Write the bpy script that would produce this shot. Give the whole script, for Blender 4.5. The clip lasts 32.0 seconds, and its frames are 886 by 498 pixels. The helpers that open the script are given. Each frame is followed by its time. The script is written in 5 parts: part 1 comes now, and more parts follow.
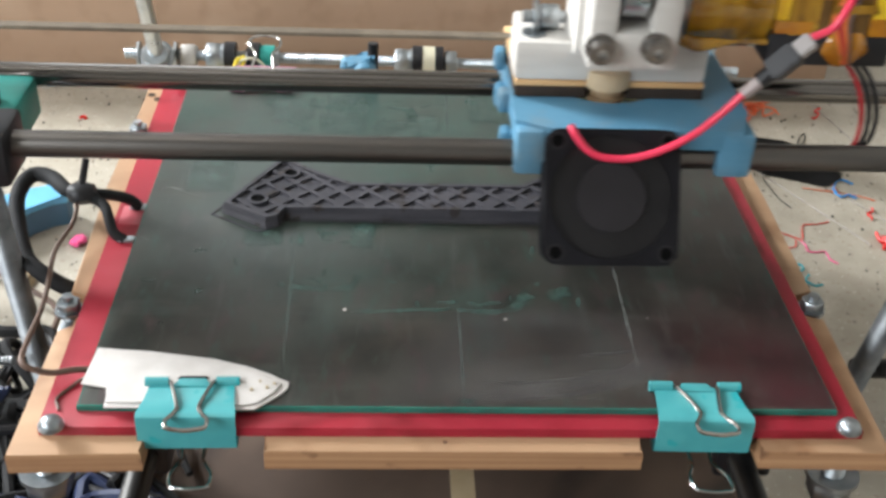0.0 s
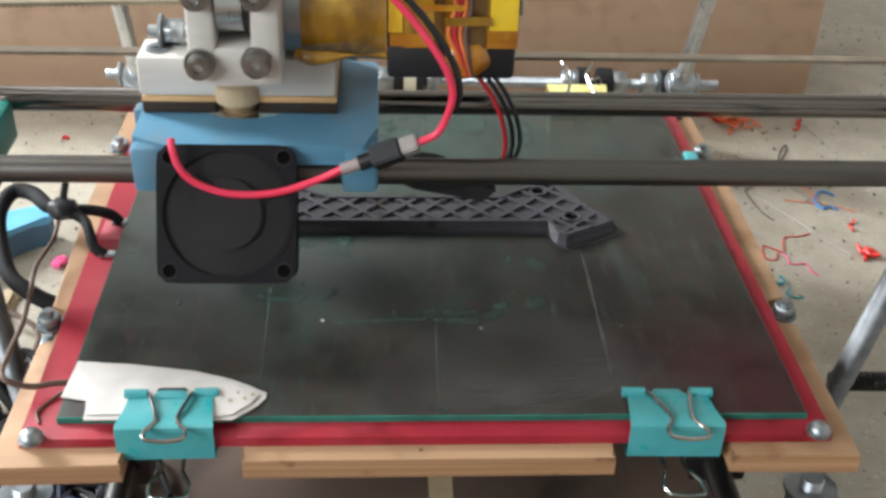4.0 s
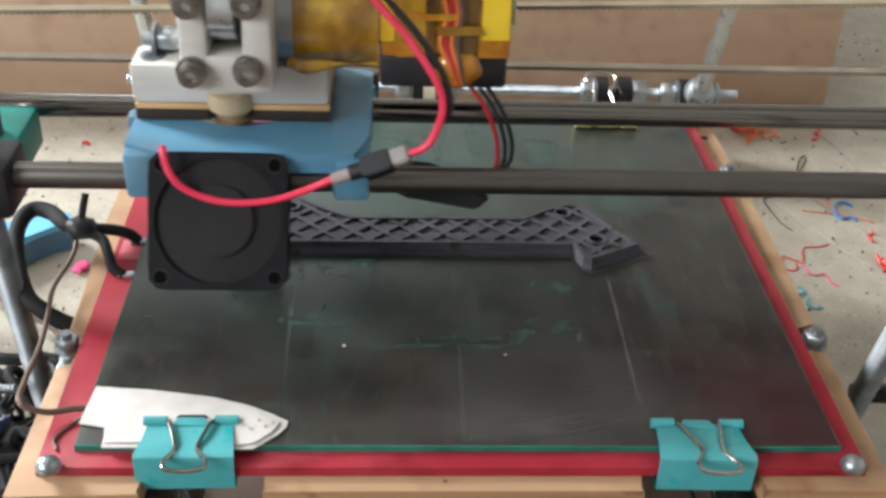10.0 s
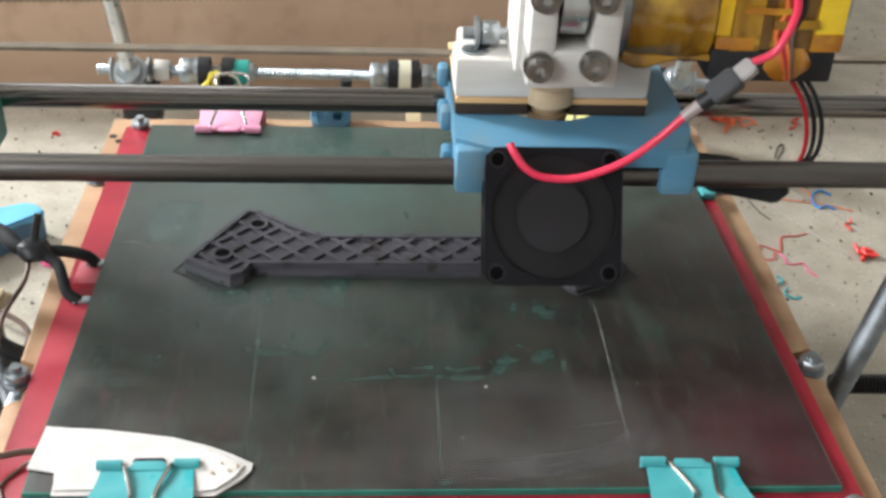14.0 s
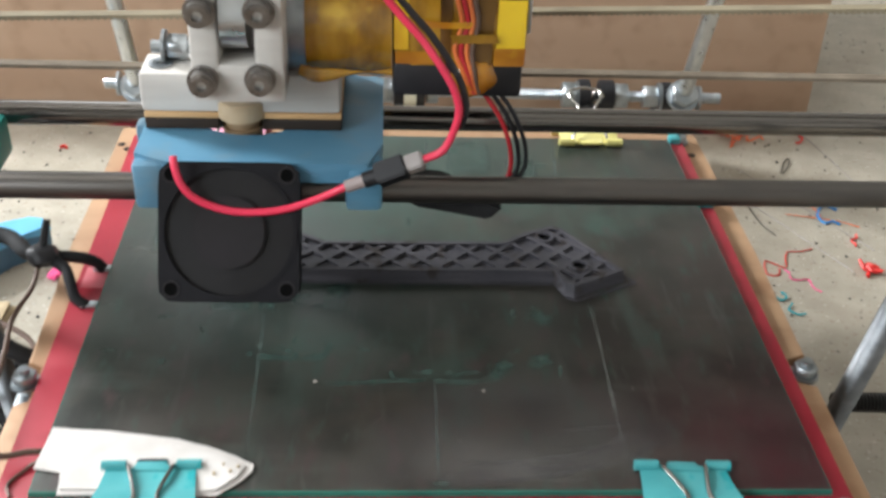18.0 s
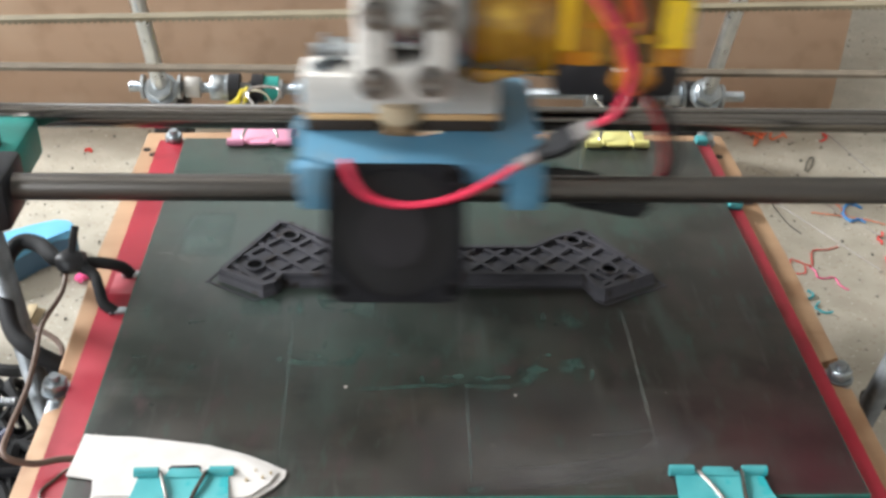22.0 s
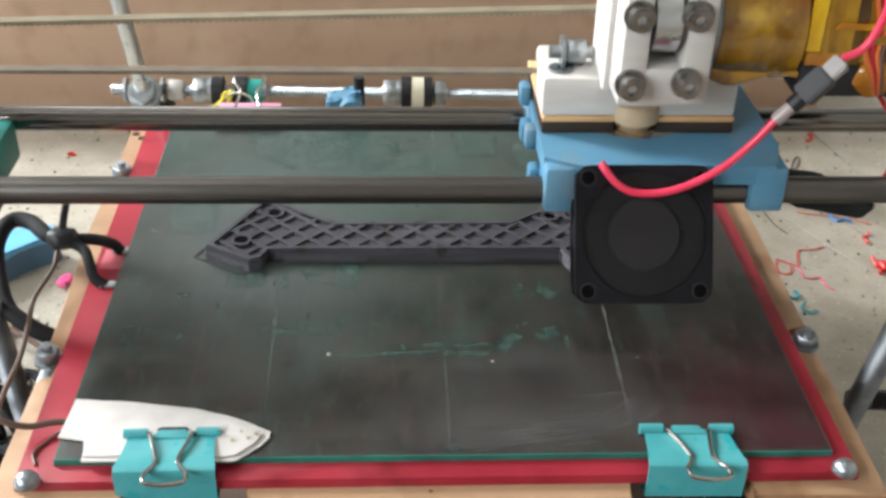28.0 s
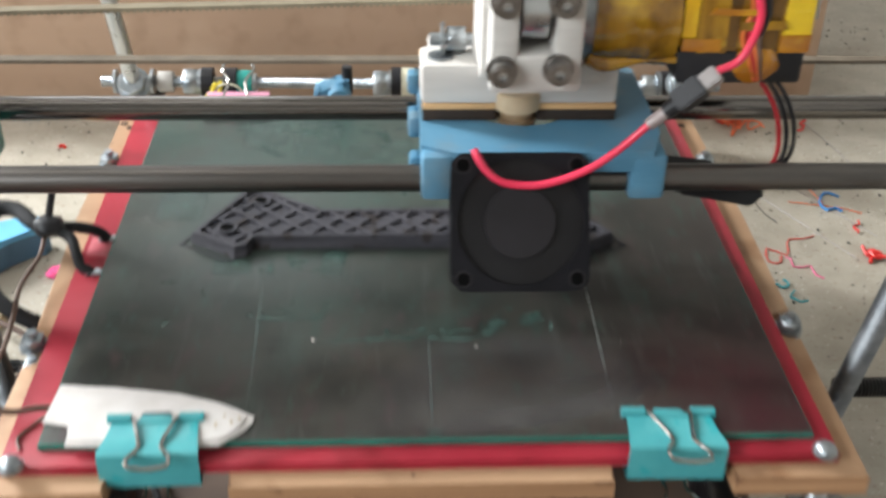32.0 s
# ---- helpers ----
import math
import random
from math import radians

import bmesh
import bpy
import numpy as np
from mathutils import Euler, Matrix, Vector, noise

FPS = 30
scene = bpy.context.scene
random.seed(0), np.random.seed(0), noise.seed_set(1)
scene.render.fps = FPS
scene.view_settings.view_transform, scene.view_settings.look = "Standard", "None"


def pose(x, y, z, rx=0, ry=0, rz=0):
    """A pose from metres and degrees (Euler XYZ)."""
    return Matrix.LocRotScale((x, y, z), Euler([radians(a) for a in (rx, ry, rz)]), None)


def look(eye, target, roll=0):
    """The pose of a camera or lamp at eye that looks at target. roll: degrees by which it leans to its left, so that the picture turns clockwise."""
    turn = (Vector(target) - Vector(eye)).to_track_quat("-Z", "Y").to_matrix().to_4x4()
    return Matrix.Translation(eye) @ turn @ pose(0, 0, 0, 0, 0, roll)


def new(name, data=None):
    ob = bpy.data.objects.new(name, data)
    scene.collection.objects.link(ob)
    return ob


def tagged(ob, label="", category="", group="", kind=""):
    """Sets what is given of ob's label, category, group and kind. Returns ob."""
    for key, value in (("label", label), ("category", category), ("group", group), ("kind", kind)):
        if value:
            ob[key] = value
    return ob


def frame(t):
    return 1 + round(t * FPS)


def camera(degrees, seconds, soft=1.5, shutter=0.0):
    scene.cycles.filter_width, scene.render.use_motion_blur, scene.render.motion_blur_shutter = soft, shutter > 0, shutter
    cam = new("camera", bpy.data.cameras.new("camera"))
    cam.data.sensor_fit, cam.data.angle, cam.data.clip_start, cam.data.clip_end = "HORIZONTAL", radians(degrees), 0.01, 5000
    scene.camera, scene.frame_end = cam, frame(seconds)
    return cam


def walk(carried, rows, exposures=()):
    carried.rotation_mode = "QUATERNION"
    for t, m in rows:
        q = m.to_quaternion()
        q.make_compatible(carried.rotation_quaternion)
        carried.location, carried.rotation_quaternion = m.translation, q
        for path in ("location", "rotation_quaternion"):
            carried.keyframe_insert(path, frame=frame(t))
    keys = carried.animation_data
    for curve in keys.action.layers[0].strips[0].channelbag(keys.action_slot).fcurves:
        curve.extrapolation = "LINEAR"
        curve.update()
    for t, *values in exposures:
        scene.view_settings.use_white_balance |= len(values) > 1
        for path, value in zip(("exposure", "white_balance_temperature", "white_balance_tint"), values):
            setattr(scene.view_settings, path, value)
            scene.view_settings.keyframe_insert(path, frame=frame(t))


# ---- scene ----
cam = camera(42.61, 32.0, soft=3.1, shutter=1.2)
# seconds, x, y, z, yaw, pitch, roll of the hand-held camera
CAMERA_ROWS = [
    (0, -0.0189, -0.2950, 0.2796, -3.43, -33.23, 2.69),
    (0.5, -0.0165, -0.2954, 0.2812, -3.32, -33.11, 2.23),
    (1, -0.0165, -0.2945, 0.2823, -3.59, -32.10, 1.80),
    (1.5, -0.0149, -0.2940, 0.2818, -4.22, -32.61, 2.41),
    (2, -0.0138, -0.2941, 0.2819, -3.40, -32.85, 1.92),
    (2.5, -0.0153, -0.2937, 0.2821, -3.63, -32.99, 2.18),
    (3, -0.0149, -0.2939, 0.2830, -3.91, -32.61, 2.33),
    (3.5, -0.0136, -0.2944, 0.2826, -3.87, -32.60, 2.22),
    (5.5, -0.0137, -0.2939, 0.2808, -3.55, -32.97, 2.23),
    (6, -0.0129, -0.2932, 0.2798, -3.58, -32.44, 2.16),
    (6.5, -0.0130, -0.2932, 0.2806, -3.66, -32.65, 2.09),
    (7, -0.0131, -0.2938, 0.2805, -3.60, -32.56, 2.14),
    (7.5, -0.0144, -0.2938, 0.2806, -3.09, -32.31, 1.95),
    (8, -0.0146, -0.2935, 0.2805, -3.12, -32.43, 1.90),
    (8.5, -0.0155, -0.2940, 0.2811, -2.99, -32.24, 2.04),
    (9, -0.0168, -0.2944, 0.2814, -3.26, -32.10, 2.08),
    (9.5, -0.0171, -0.2951, 0.2842, -3.38, -32.36, 2.43),
    (10, -0.0175, -0.2946, 0.2834, -3.12, -32.38, 2.27),
    (10.5, -0.0161, -0.2933, 0.2831, -3.26, -32.07, 2.11),
    (11, -0.0152, -0.2927, 0.2829, -3.42, -31.95, 1.90),
    (11.5, -0.0142, -0.2917, 0.2825, -3.45, -31.99, 1.74),
    (12, -0.0138, -0.2919, 0.2815, -3.61, -32.19, 1.84),
    (12.5, -0.0129, -0.2925, 0.2822, -3.87, -32.02, 2.13),
    (13, -0.0137, -0.2901, 0.2821, -4.16, -32.57, 2.61),
    (13.5, -0.0136, -0.2895, 0.2814, -4.06, -32.69, 2.69),
    (14, -0.0155, -0.2892, 0.2810, -4.36, -32.89, 2.67),
    (14.5, -0.0145, -0.2895, 0.2813, -4.42, -32.64, 2.86),
    (16.5, -0.0120, -0.2909, 0.2838, -3.48, -32.18, 2.02),
    (17, -0.0114, -0.2907, 0.2840, -3.26, -32.16, 1.82),
    (17.5, -0.0125, -0.2914, 0.2846, -3.28, -32.24, 1.95),
    (18, -0.0123, -0.2886, 0.2841, -3.65, -32.50, 2.47),
    (18.5, -0.0098, -0.2856, 0.2810, -3.09, -32.65, 1.70),
    (19, -0.0102, -0.2868, 0.2817, -3.02, -32.88, 1.85),
    (19.5, -0.0138, -0.2882, 0.2835, -3.15, -32.83, 2.62),
    (20, -0.0159, -0.2880, 0.2827, -2.87, -32.93, 2.46),
    (20.5, -0.0169, -0.2891, 0.2829, -2.60, -32.74, 2.23),
    (21, -0.0180, -0.2872, 0.2835, -3.09, -32.73, 2.05),
    (21.5, -0.0151, -0.2880, 0.2834, -2.87, -32.63, 1.77),
    (22, -0.0164, -0.2891, 0.2833, -2.71, -32.41, 1.61),
    (22.5, -0.0157, -0.2893, 0.2838, -2.39, -32.65, 1.36),
    (23, -0.0156, -0.2889, 0.2847, -2.42, -32.59, 1.27),
    (23.5, -0.0156, -0.2902, 0.2844, -2.54, -32.94, 1.77),
    (24, -0.0164, -0.2921, 0.2828, -2.65, -32.75, 2.47),
    (24.5, -0.0153, -0.2903, 0.2864, -2.83, -32.82, 2.24),
    (25, -0.0143, -0.2883, 0.2853, -2.89, -32.87, 1.51),
    (25.5, -0.0130, -0.2889, 0.2834, -3.04, -32.68, 1.50),
    (27.5, -0.0124, -0.2884, 0.2820, -3.23, -32.42, 1.48),
    (28, -0.0129, -0.2874, 0.2819, -3.16, -32.26, 1.51),
    (28.5, -0.0131, -0.2887, 0.2826, -3.20, -32.16, 1.63),
    (29, -0.0133, -0.2866, 0.2811, -3.22, -32.35, 1.40),
    (29.5, -0.0127, -0.2853, 0.2817, -2.80, -32.58, 1.05),
    (30, -0.0119, -0.2873, 0.2787, -3.15, -32.48, 1.43),
    (30.5, -0.0099, -0.2873, 0.2809, -3.02, -32.37, 1.10),
    (31, -0.0099, -0.2878, 0.2804, -3.12, -32.39, 1.29),
    (31.5, -0.0095, -0.2884, 0.2814, -3.00, -32.36, 1.09),
    (32, -0.0080, -0.2886, 0.2804, -3.14, -32.54, 1.28),
]
walk(cam, [(t, pose(x, y, z, 90 + p, 0, w) @ pose(0, 0, 0, 0, 0, r)) for t, x, y, z, w, p, r in CAMERA_ROWS], [(0, 0.0), (32, 0.0)])

# seconds and millimetres: the bed along y, the carriage along x
BED_ROWS = [
    (0, -73), (0.5, -73.2), (1, -68.2), (1.5, -73), (2, -65.8), (2.5, -78.2), (3, -76.2), (3.5, -74.4),
    (4, -68), (4.5, -73), (5, -66), (5.5, -71.1), (6, -66.3), (6.5, -78.2), (7, -106.2), (7.5, -91.3),
    (8, -90.4), (8.5, -91.8), (9, -106.4), (9.5, -76.1), (10, -76.7), (10.5, -76.8), (11, -77.5), (11.5, -94.9),
    (12, -92), (12.5, -92.6), (13, -94.6), (13.5, -92.4), (14, -94.1), (14.5, -80.7), (15, -74), (15.5, -79),
    (16, -72), (16.5, -77.3), (17, -75.8), (17.5, -80.4), (18, -87.8), (18.5, -97.9), (19, -91.1), (19.5, -93.7),
    (20, -95), (20.5, -92.1), (21, -96), (21.5, -93.6), (22, -90.4), (22.5, -99.6), (23, -82.1), (23.5, -67.9),
    (24, -73.9), (24.5, -67.6), (25, -82.7), (25.5, -100.7), (26, -85), (26.5, -76), (27, -88), (27.5, -86.9),
    (28, -73.7), (28.5, -81.5), (29, -90.2), (29.5, -89.4), (30, -71.2), (30.5, -67.3), (31, -72.7), (31.5, -89.2),
    (32, -72.4),
]
CARRIAGE_ROWS = [
    (0, 47.3), (0.2, 43), (0.5, 52.3), (0.8, 43), (1, 46.4), (1.2, 47), (1.5, 61), (2, 48.9),
    (2.2, 51), (2.5, 60.2), (3, 54.6), (3.5, -14), (3.7, -47.7), (4, -55.1), (4.4, -48.8), (4.8, -56.2),
    (5.2, -37.1), (5.5, 11.6), (5.8, 36), (6, 45.2), (6.5, 62.1), (7, 45.7), (7.5, 28.6), (7.8, 13),
    (8, -3.1), (8.2, -15), (8.4, -30), (8.5, -36.3), (9, -54.2), (9.2, -60), (9.5, -71.8), (10, -64.7),
    (10.5, -56.8), (11, -63), (11.5, -53.3), (12, -51.5), (12.2, -53), (12.4, -44), (12.5, -31.8), (12.6, -15),
    (12.8, 21), (13, 37.2), (13.2, 39), (13.5, 44.1), (14, 37.9), (14.5, 51.9), (15, 38.2), (15.4, 47.7),
    (15.8, 42.4), (16.2, 14.8), (16.5, -28.4), (16.6, -40), (16.8, -55), (17, -56.4), (17.5, -58.9), (18, -53.1),
    (18.5, -52.5), (19, -51.8), (19.2, -51), (19.4, -24), (19.5, -12.4), (19.6, 2), (19.8, 28), (20, 36.9),
    (20.5, 44.2), (21, 36.7), (21.5, 29.7), (21.8, 12), (22, -15.3), (22.2, -34), (22.5, -40.7), (22.8, -53),
    (23, -66.5), (23.5, -58.1), (23.6, -53), (23.8, -38), (24, -16.5), (24.2, 22), (24.5, 46.5), (24.8, 58),
    (25, 59), (25.5, 36), (26, 46.6), (26.5, 36), (27, 50.9), (27.5, 47.3), (27.8, 59), (28, 60.6),
    (28.2, 57), (28.5, 52.4), (29, 39.6), (29.5, 27.8), (29.8, 34), (30, 44), (30.5, 46.4), (31, 38.7),
    (31.5, 20.6), (32, 30.3),
]

Z0 = 0.077          # height of the glass above the table
MM = 0.001

# ---- light ----
world = bpy.data.worlds.new("sky")
scene.world = world
world.use_nodes = True
wn = world.node_tree.nodes
sky = wn.new("ShaderNodeTexSky")
sky.sky_type, sky.sun_disc = "NISHITA", False
sky.sun_elevation, sky.sun_rotation = radians(40), radians(250)
world.node_tree.links.new(sky.outputs[0], wn["Background"].inputs[0])
wn["Background"].inputs[1].default_value = 0.1


def area_lamp(name, m, sx, sy, watts, colour):
    d = bpy.data.lights.new(name, "AREA")
    d.shape, d.size, d.size_y, d.energy, d.color = "RECTANGLE", sx, sy, watts, colour
    ob = new(name, d)
    ob.matrix_world = m
    return ob


# daylight in the openings of the side and rear windows, and the ceiling lamp of the workroom
area_lamp("window_light", look((-1.4, -1.13, 0.87), (0.0, -0.52, 0.31)), 1.36, 0.82, 39, (0.92, 0.97, 1.0))
area_lamp("narrow_window_light", look((-1.4, 0.76, 0.91), (0.1, 0.1, 0.1)), 0.35, 0.57, 66, (0.95, 0.98, 1.0))
area_lamp("rear_window_light", look((-0.62, 2.28, 1.6), (-0.3, 0.3, 0.6)), 0.7, 1.1, 7, (0.97, 0.985, 0.985))
area_lamp("ceiling_lamp_light", look((-0.66, 0.30, 2.32), (-0.66, 0.301, 0)), 0.7, 1.0, 5.5, (1.0, 0.975, 0.93))


# ---- materials ----
def mat(name, a, b, scale=40, rough=0.6, metal=0.0, bump=0.0, bscale=None, detail=4.0, spread=(0.35, 0.65), rvar=0.1,
        coat=0.0, trans=0.0, ior=1.45, stretch=(1, 1, 1), spots=None, spec=0.5, vary=0.0):
    """Two colours mixed by noise in object space (per metre), with uneven gloss and a fine relief; spots: (colour, scale, threshold, softness)."""
    m = bpy.data.materials.new(name)
    m.use_nodes = True
    n, l = m.node_tree.nodes, m.node_tree.links
    p = n["Principled BSDF"]
    co = n.new("ShaderNodeTexCoord")
    mp = n.new("ShaderNodeMapping")
    mp.inputs["Scale"].default_value = stretch
    l.new(co.outputs["Object"], mp.inputs[0])
    t = n.new("ShaderNodeTexNoise")
    t.inputs["Scale"].default_value, t.inputs["Detail"].default_value = scale, detail
    l.new(mp.outputs[0], t.inputs["Vector"])
    r = n.new("ShaderNodeValToRGB")
    r.color_ramp.elements[0].position, r.color_ramp.elements[1].position = spread
    r.color_ramp.elements[0].color, r.color_ramp.elements[1].color = (*a, 1), (*b, 1)
    l.new(t.outputs[0], r.inputs[0])
    out = r.outputs[0]
    for colour, sc, th, *edge in spots or ():
        v = n.new("ShaderNodeTexNoise")
        v.inputs["Scale"].default_value, v.inputs["Detail"].default_value = sc, 2.0
        l.new(co.outputs["Object"], v.inputs["Vector"])
        g = n.new("ShaderNodeValToRGB")
        g.color_ramp.elements[0].position, g.color_ramp.elements[1].position = th, th + (edge[0] if edge else 0.03)
        l.new(v.outputs[0], g.inputs[0])
        x = n.new("ShaderNodeMix")
        x.data_type = "RGBA"
        l.new(g.outputs[0], x.inputs[0])
        l.new(out, x.inputs[6])
        x.inputs[7].default_value = (*colour, 1)
        out = x.outputs[2]
    if vary:
        oi = n.new("ShaderNodeObjectInfo")
        hsv = n.new("ShaderNodeHueSaturation")
        mr = n.new("ShaderNodeMapRange")
        mr.inputs[3].default_value, mr.inputs[4].default_value = 1 - vary, 1 + vary
        l.new(oi.outputs["Random"], mr.inputs[0])
        l.new(mr.outputs[0], hsv.inputs["Value"])
        l.new(out, hsv.inputs["Color"])
        out = hsv.outputs[0]
    l.new(out, p.inputs["Base Color"])
    q = n.new("ShaderNodeTexNoise")
    q.inputs["Scale"].default_value, q.inputs["Detail"].default_value = (bscale or scale * 6), 5.0
    l.new(mp.outputs[0], q.inputs["Vector"])
    mr = n.new("ShaderNodeMapRange")
    mr.inputs[3].default_value, mr.inputs[4].default_value = max(rough - rvar, 0.02), min(rough + rvar, 1)
    l.new(t.outputs[0], mr.inputs[0])
    l.new(mr.outputs[0], p.inputs["Roughness"])
    if bump:
        k = n.new("ShaderNodeBump")
        k.inputs["Strength"].default_value, k.inputs["Distance"].default_value = bump, 0.0004
        l.new(q.outputs[0], k.inputs["Height"])
        l.new(k.outputs[0], p.inputs["Normal"])
    p.inputs["Metallic"].default_value = metal
    p.inputs["Coat Weight"].default_value = coat
    p.inputs["Transmission Weight"].default_value = trans
    p.inputs["IOR"].default_value = ior
    p.inputs["Specular IOR Level"].default_value = spec
    return m


SPECKLED = mat("speckled_laminate", (0.36, 0.325, 0.262), (0.44, 0.40, 0.33), 60, 0.5, bump=0.15, bscale=900, spots=[((0.31, 0.268, 0.21), 25, 0.54, 0.25), ((0.33, 0.27, 0.21), 420, 0.63), ((0.10, 0.09, 0.08), 330, 0.70), ((0.66, 0.63, 0.57), 500, 0.68)])
DARK_SHEET = mat("dark_brown_sheet", (0.075, 0.053, 0.042), (0.125, 0.09, 0.07), 14, 0.7, bump=0.15, bscale=400, spec=0.25, spots=[((0.05, 0.038, 0.034), 30, 0.52, 0.25), ((0.17, 0.12, 0.09), 18, 0.56, 0.25)])
SCREW = mat("screw_steel", (0.24, 0.23, 0.22), (0.38, 0.365, 0.35), 200, 0.3, metal=1.0)
TABLE = mat("brown_tabletop", (0.20, 0.14, 0.10), (0.27, 0.19, 0.13), 14, 0.6, bump=0.1, bscale=300, stretch=(0.3, 1, 1))
CARDBOARD = mat("cardboard", (0.37, 0.242, 0.162), (0.45, 0.305, 0.21), 9, 0.75, bump=0.16, bscale=500, stretch=(0.25, 1, 2), spec=0.25, detail=8.0, spots=[((0.34, 0.22, 0.145), 60, 0.52, 0.25), ((0.48, 0.34, 0.24), 24, 0.55, 0.25)])
WALL = mat("painted_wall", (0.62, 0.61, 0.58), (0.68, 0.67, 0.64), 3, 0.8, bump=0.05)
FLOOR = mat("floor_boards", (0.22, 0.16, 0.11), (0.30, 0.22, 0.15), 6, 0.6, stretch=(0.2, 1, 1))
STEEL_ROD = mat("smooth_steel", (0.21, 0.196, 0.185), (0.27, 0.255, 0.243), 30, 0.16, metal=1.0, stretch=(0.15, 1, 1), rvar=0.05)
DULL_ROD = mat("greasy_steel", (0.13, 0.12, 0.112), (0.19, 0.178, 0.168), 30, 0.40, metal=1.0, stretch=(0.15, 1, 1), rvar=0.08)
DARK_ROD = mat("dull_steel", (0.05, 0.05, 0.05), (0.09, 0.088, 0.085), 30, 0.4, metal=0.9)
ZINC = mat("zinc_plated", (0.34, 0.38, 0.41), (0.50, 0.53, 0.55), 160, 0.34, metal=1.0, rvar=0.12)
ZINC_BRIGHT = mat("bright_zinc", (0.55, 0.58, 0.60), (0.70, 0.72, 0.73), 120, 0.3, metal=1.0, rvar=0.1)
ZINC_DULL = mat("dull_zinc", (0.28, 0.31, 0.33), (0.41, 0.44, 0.46), 160, 0.4, metal=1.0, rvar=0.12)
# darker copy of the handle's light blue, for its shaded side
BLUE_SHADED = mat("shaded_blue_plastic", (0.075, 0.16, 0.245), (0.10, 0.20, 0.30), 50, 0.55, bump=0.2)
LEG_STEEL = mat("grey_thread_steel", (0.16, 0.17, 0.18), (0.25, 0.26, 0.27), 160, 0.5, metal=1.0)
CHROME = mat("bright_wire", (0.36, 0.345, 0.325), (0.50, 0.485, 0.465), 100, 0.2, metal=1.0, rvar=0.06)
WOOD = mat("pale_plywood", (0.34, 0.20, 0.112), (0.44, 0.27, 0.155), 26, 0.65, bump=0.25, bscale=260, stretch=(0.25, 2.2, 2), spots=[((0.27, 0.14, 0.07), 60, 0.58, 0.2), ((0.50, 0.33, 0.20), 40, 0.58, 0.2), ((0.12, 0.06, 0.035), 150, 0.75)])
WOOD_EDGE = mat("plywood_edge", (0.27, 0.135, 0.065), (0.40, 0.225, 0.115), 60, 0.75, bump=0.4, stretch=(0.1, 1, 9), spots=[((0.15, 0.07, 0.035), 120, 0.62, 0.12)])
RED_PCB = mat("red_circuit_board", (0.27, 0.014, 0.028), (0.36, 0.026, 0.042), 35, 0.42, bump=0.06, spec=0.32, spots=[((0.20, 0.010, 0.018), 55, 0.55, 0.15), ((0.40, 0.065, 0.08), 24, 0.55, 0.2)])
PCB_PALE = mat("pale_board_patch", (0.42, 0.075, 0.095), (0.52, 0.13, 0.15), 60, 0.45)
GLASS_EDGE = mat("green_glass_edge", (0.01, 0.10, 0.08), (0.02, 0.17, 0.13), 60, 0.15, coat=0.5)
BLUE = mat("blue_printed_plastic", (0.065, 0.195, 0.305), (0.095, 0.245, 0.365), 50, 0.5, bump=0.35, bscale=700, stretch=(0.4, 0.4, 4), rvar=0.12, spots=[((0.15, 0.23, 0.28), 70, 0.54, 0.22)])
WHITE = mat("white_printed_plastic", (0.49, 0.465, 0.435), (0.57, 0.545, 0.51), 45, 0.55, bump=0.25, bscale=600, stretch=(0.5, 0.5, 4), spec=0.35)
TEAL = mat("teal_printed_plastic", (0.01, 0.20, 0.17), (0.02, 0.27, 0.23), 60, 0.5, bump=0.3, bscale=600)
BLACK = mat("black_plastic", (0.007, 0.007, 0.009), (0.014, 0.014, 0.017), 70, 0.45, bump=0.15, bscale=900)
BLACK_MATT = mat("black_rubber", (0.010, 0.010, 0.011), (0.022, 0.022, 0.023), 90, 0.75, bump=0.2, spec=0.3)
# near-black that puts the shade inside holes into the colour
HOLE_SHADE = mat("hole_shade", (0.002, 0.002, 0.002), (0.004, 0.004, 0.004), 60, 0.9, spec=0.05)
HUB = mat("fan_hub_plastic", (0.017, 0.0155, 0.0165), (0.022, 0.020, 0.022), 60, 0.7, spec=0.2)
BLADE = mat("fan_blade_plastic", (0.0065, 0.006, 0.007), (0.0095, 0.009, 0.010), 60, 0.4, spec=0.35)
FAN_BLACK = mat("fan_frame_plastic", (0.0045, 0.0043, 0.0056), (0.0085, 0.008, 0.0105), 60, 0.55, spec=0.2)
SMOKE = mat("smoky_shrink_tube", (0.26, 0.20, 0.20), (0.36, 0.30, 0.29), 120, 0.3, coat=0.3)
CLIP_TEAL = mat("turquoise_enamel", (0.055, 0.31, 0.335), (0.078, 0.37, 0.39), 80, 0.42, coat=0.2, spots=[((0.02, 0.33, 0.36), 120, 0.66)])
CLIP_PINK = mat("pink_enamel", (0.78, 0.30, 0.46), (0.85, 0.37, 0.52), 80, 0.35, coat=0.3)
CLIP_YELLOW = mat("yellow_enamel", (0.80, 0.73, 0.25), (0.86, 0.80, 0.33), 80, 0.35, coat=0.3)
PAPER = mat("folded_tissue", (0.55, 0.52, 0.495), (0.65, 0.62, 0.60), 90, 0.9, bump=0.5, bscale=350, spec=0.2)
PRINT = mat("slate_filament", (0.038, 0.037, 0.045), (0.066, 0.063, 0.073), 90, 0.5, bump=0.6, bscale=1500, stretch=(0.3, 0.3, 5), spec=0.35, spots=[((0.03, 0.024, 0.024), 160, 0.6)])
